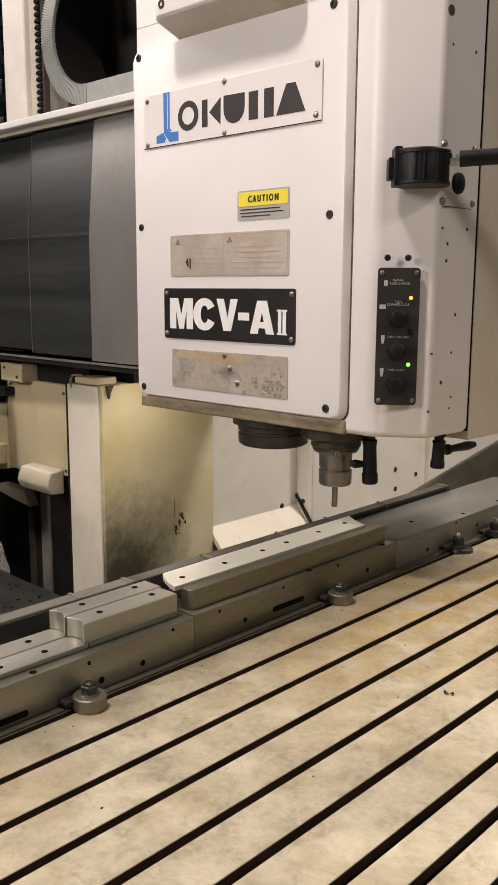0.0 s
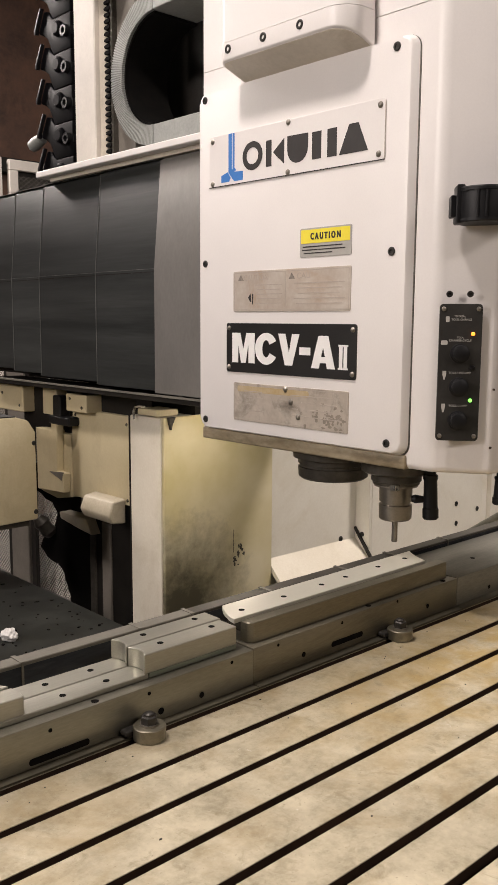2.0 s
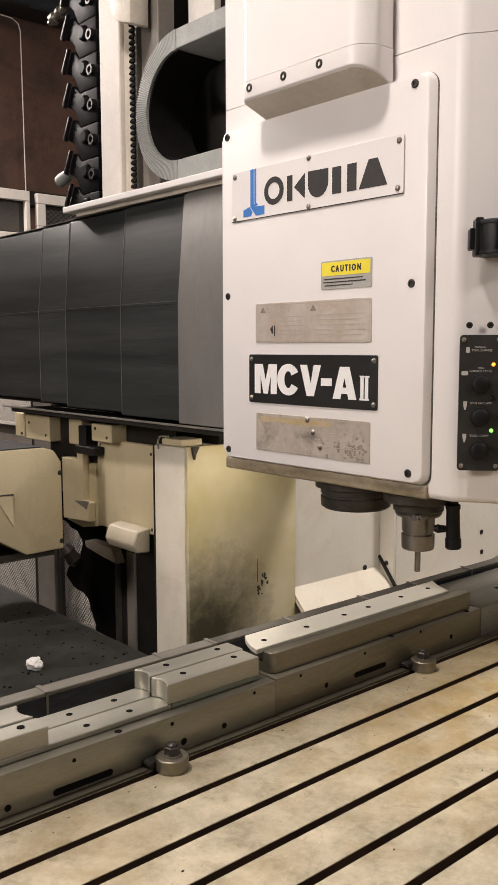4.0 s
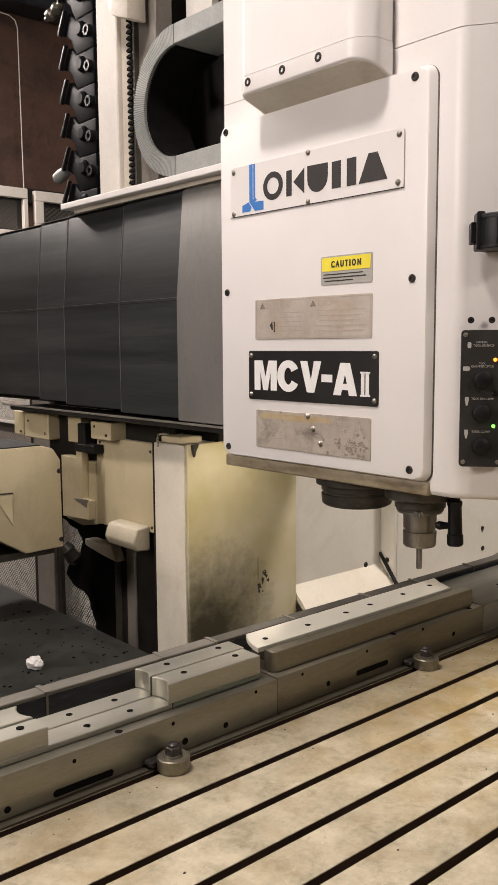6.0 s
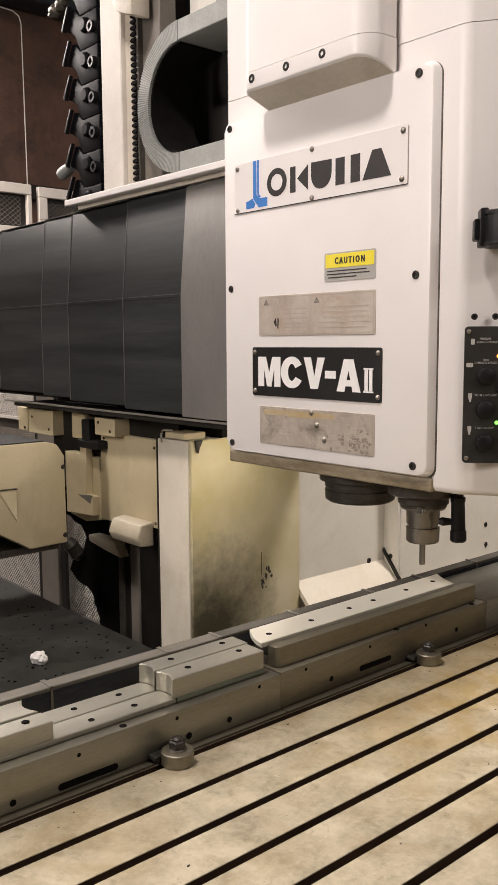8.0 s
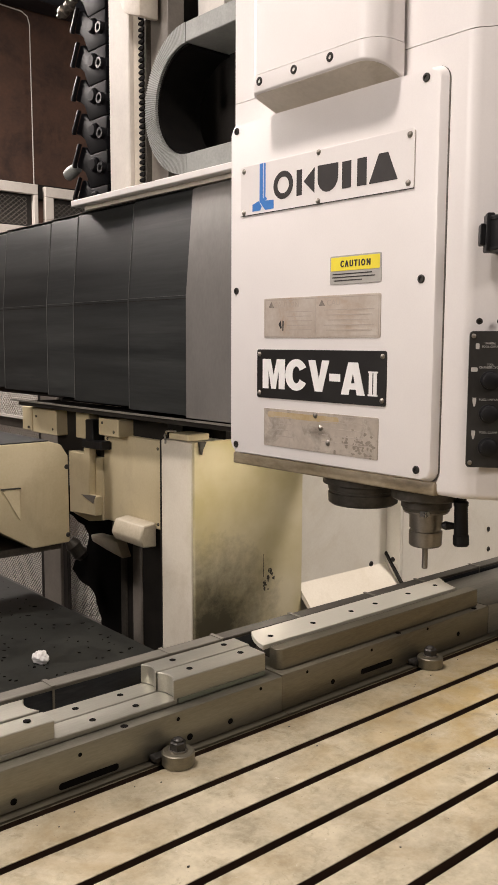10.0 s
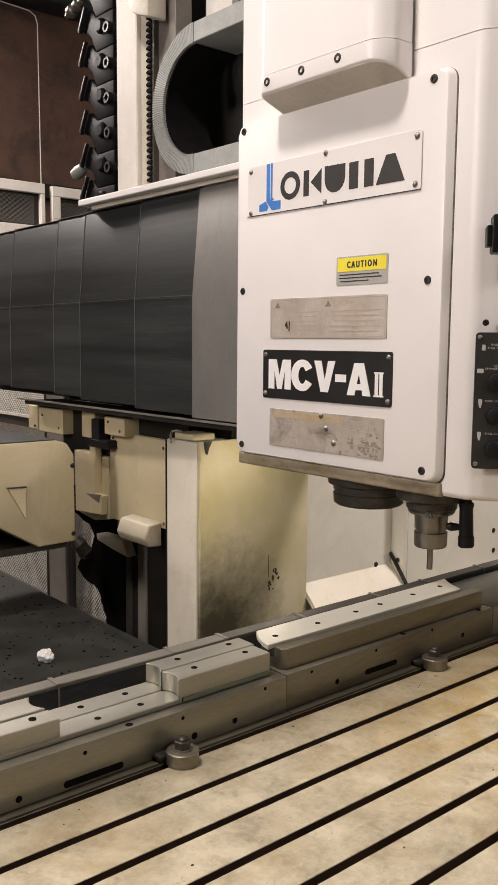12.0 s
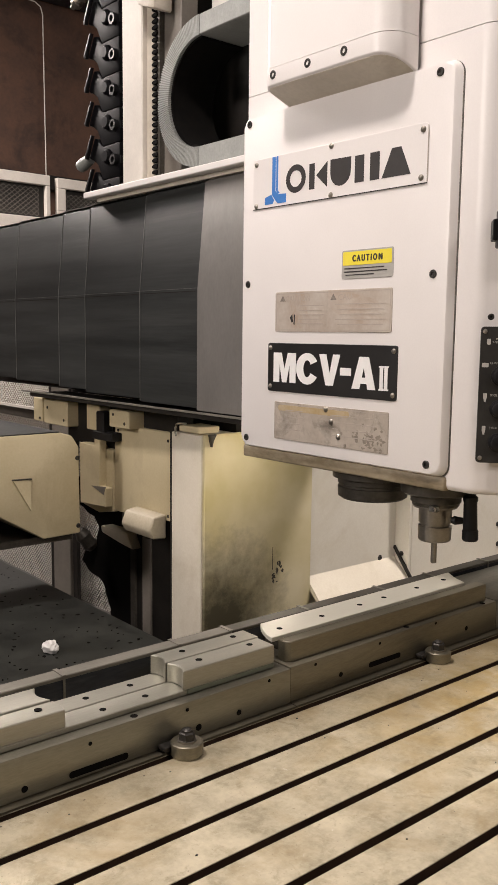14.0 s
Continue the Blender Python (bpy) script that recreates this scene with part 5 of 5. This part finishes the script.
part("post", box(B(), 3.19, 3.22, 4.87, 4.95, -1.25, 0.5, 0.006), M_DARK, fence)
part("top_bar", box(B(), 3.22, 3.30, 3.2, 6.6, 0.18, 0.26, 0.006), M_DARKSTEEL, fence)
part("lit_bar", box(B(), 3.20, 3.22, 5.1, 6.6, 0.262, 0.285), M_FENCE, fence)

# upper fence with white frames far behind
gate = thing("fence_gate", (4.2, 7.0, -1.25), "white framed fence panels with brown mesh infill", "fence")
for x0, x1, z1, zb in ((2.60, 4.270, 2.535, 2.10), (4.350, 5.70, 2.525, 2.19)):
    fr = box(B(), x0, x1, 6.97, 7.03, z1 - 0.105, z1, 0.006)
    box(fr, x0, x1, 6.97, 7.03, zb - 0.40, zb, 0.006)
    box(fr, x0, x0 + 0.10, 6.97, 7.03, zb + 0.001, z1 - 0.106, 0.006)
    box(fr, x1 - 0.05, x1, 6.97, 7.03, zb + 0.001, z1 - 0.106, 0.006)
    part("frame", fr, M_FENCE, gate)
    part("inner_rim", box(B(), x0 + 0.10, x1 - 0.05, 7.035, 7.06, zb - 0.02, z1 - 0.08), M_DARK, gate)
    infill = mesh_panel(x0 + 0.13, x1 - 0.075, zb + 0.03, z1 - 0.14, 0.0, 0.060, 0.024, 0.004)
    for v in infill.verts:
        v.co = (v.co.y, 7.030 + v.co.x, v.co.z)
    part("mesh_infill", infill, M_BROWNGREY, gate, "dull brown mesh infill")
    part("skirt", box(B(), x0, x1, 6.99, 7.01, -1.25, zb - 0.401), M_HALL, gate)
solid("conduit", tube(B(), [(4.675, 7.86, 2.60), (4.67, 7.86, 3.6), (4.665, 7.86, 4.45), (4.64, 7.86, 4.53), (4.57, 7.86, 4.57), (3.6, 7.86, 4.62)], 0.007, 8), M_FENCE, (4.53, 7.86, 2.6), "thin pale conduit pipe on the wall", "pipe")
# bar added to paint the bluish haze high on the wall
solid("haze_bar", box(B(), 1.0, 8.5, 7.6, 7.98, 4.64, 5.0, 0.02), M_WEB, (4.5, 7.8, 4.46), "blue-grey bar added for dim haze along the brown wall", "beam")
solid("wall_rail", box(B(), 1.0, 8.5, 7.90, 7.99, 2.55, 2.72, 0.01), M_DARK, (4.5, 7.95, 2.55), "dark sill rail along the brown wall", "rail")

# tool magazine chain
chain = thing("tool_magazine", (2.88, 3.1, -1.25), "black oily tool chain with hanging tool pots", "tool magazine")
part("backing_rail", box(B(), 2.78, 2.95, 2.985, 3.26, 1.59, 2.62, 0.01), M_CHAIN, chain)
part("backing_rail", box(B(), 2.78, 2.95, 2.955, 3.26, 2.625, 3.4, 0.01), M_CHAIN, chain)
link = prism(B(), [(-0.045, -0.0975), (0.15, -0.0975), (0.175, -0.06), (0.21, 0.0), (0.26, 0.030), (0.305, 0.045), (0.31, 0.062), (0.247, 0.160), (0.20, 0.150), (0.15, 0.0975), (-0.045, 0.0975)], "x", -0.02, 0.08, 0.010, 2)
link_mesh = finish(link, "chain_link", M_CHAIN)
cheek_mesh = finish(prism(B(), [(0.300, 0.040), (0.320, 0.044), (0.324, 0.062), (0.252, 0.174), (0.236, 0.172), (0.296, 0.066)], "x", -0.045, -0.0205, 0.004, 2), "cheek_plate", M_BLACK)
boss = turned(B(), (0.02, 0.085, 0.03), (-0.045, 0.085, 0.03), [(0, 0.062), (0.35, 0.060), (0.5, 0.046), (0.85, 0.042), (1, 0.030)], 18)
boss_mesh = finish(boss, "link_boss", M_CHAIN)
roller = turned(B(), (0.03, 0, 0), (-0.035, 0, 0), [(0, 0.052), (0.55, 0.050), (0.6, 0.034), (1, 0.031), (1, 0.018), (0.7, 0.016)], 18)
roller_mesh = finish(roller, "roller", M_BLACK)
for i in range(8):
    z = 1.722 + i * 0.1945
    for name, mesh, dx in (("chain_link", link_mesh, 0.0), ("cheek_plate", cheek_mesh, 0.0), ("cheek_plate", cheek_mesh, 0.085), ("link_boss", boss_mesh, 0.0), ("roller", roller_mesh, -0.01)):
        same_part(name, mesh, chain, (2.69 + dx, 3.015, z))
part("stored_tool", turned(B(), (2.70, 3.36, 1.975), (2.68, 3.475, 1.930), [(0, 0.032), (0.55, 0.040), (0.85, 0.036), (1, 0.016)], 16), M_CARRIER, chain, "dull grey tool end in its pot")
part("stored_tool", turned(B(), (2.70, 3.36, 2.955), (2.68, 3.53, 2.895), [(0, 0.022), (0.25, 0.022), (0.27, 0.034), (0.42, 0.034), (0.44, 0.020), (0.60, 0.020), (0.62, 0.036), (0.8, 0.036), (0.82, 0.018), (1, 0.016)], 16), M_STEEL, chain, "ribbed steel tool end in its pot")

# vertical posts, toothed rack and cable carrier above the rail
frame_up = thing("upper_frame", (2.5, 2.3, 1.63), "white and grey upright posts above the rail", "machine frame")
part("white_post", box(B(), 2.45, 2.56, 2.392, 2.582, 1.5, 3.2, 0.006), M_FENCE, frame_up)
part("pale_post", box(B(), 2.475, 2.60, 2.318, 2.388, 1.5, 3.2, 0.004), M_WHITE_OLD, frame_up)
part("grey_post", box(B(), 2.50, 2.60, 2.12, 2.315, 1.5, 3.2, 0.004), M_BROWNGREY, frame_up)
part("back_sheet", box(B(), 3.0, 3.05, 1.0, 2.9, 1.5, 3.4), M_DARK, frame_up)
part("white_web", box(B(), 2.74, 2.78, 1.98, 2.19, 2.40, 3.2), M_FENCE, frame_up)
part("brown_web", box(B(), 2.80, 2.86, 1.25, 1.42, 1.5, 3.3), M_BROWNGREY, frame_up)
rack = part("toothed_rack", box(B(), 2.470, 2.498, 2.262, 2.282, 1.63, 2.75), M_DARKSTEEL, frame_up, "dark toothed drive rack")
tooth = finish(prism(B(), [(-0.048, -0.011), (-0.008, -0.009), (0.0, -0.004), (0.0, 0.005), (-0.012, 0.009), (-0.048, 0.010)], "x", -0.014, 0.012, 0.002, 1), "tooth", M_HOLE)
for i in range(30):
    same_part("tooth", tooth, rack, (2.478, 2.326, 1.668 + i * 0.0291))
part("rounded_cap", prism(B(), [(2.335, 3.2), (2.330, 2.60), (2.318, 2.540), (2.290, 2.505), (2.24, 2.482), (2.165, 2.455), (2.150, 2.455), (2.150, 3.2)], "x", 2.36, 2.468, 0.008, 2), M_WHITE_OLD, frame_up, "grimy rounded cap over the rack")

carrier = thing("cable_carrier", (2.42, 1.8, 1.64), "grey ribbed cable carrier bent in a loop", "cable carrier")
yc, zc, ro, ri = 1.84, 2.018, 0.334, 0.245
LINKS = 180
for i in range(LINKS):
    a0, a1 = radians(90 - 180 * i / LINKS), radians(90 - 180 * (i + 1) / LINKS)
    rr = ro if i % 2 else ro - 0.003
    prof = [(yc + rr * math.cos(a0), zc + rr * math.sin(a0)), (yc + rr * math.cos(a1), zc + rr * math.sin(a1)), (yc + ri * math.cos(a1), zc + ri * math.sin(a1)), (yc + ri * math.cos(a0), zc + ri * math.sin(a0))]
    part("carrier_link", prism(B(), prof, "x", 2.40 + (0.0 if i % 2 else 0.0030 * math.sin(math.pi * i / LINKS)), 2.66), M_CARRIER if i % 2 else M_CARRIERGAP, carrier)
    a2 = a1 - 0.002
    prof = [(yc + (ri - 0.001) * math.cos(a), zc + (ri - 0.001) * math.sin(a)) for a in (a0, a2)] + [(yc + (ri - 0.012) * math.cos(a), zc + (ri - 0.012) * math.sin(a)) for a in (a2, a0)]
    part("inner_liner", prism(B(), prof, "x", 2.415, 2.66), M_HOLE, carrier)
for s in (1, -1):
    z0, z1 = sorted((zc + s * ri, zc + s * ro))
    part("straight_run", box(B(), 2.40, 2.66, 1.02, yc - 0.0005, z0, z1, 0.004), M_CARRIER, carrier)
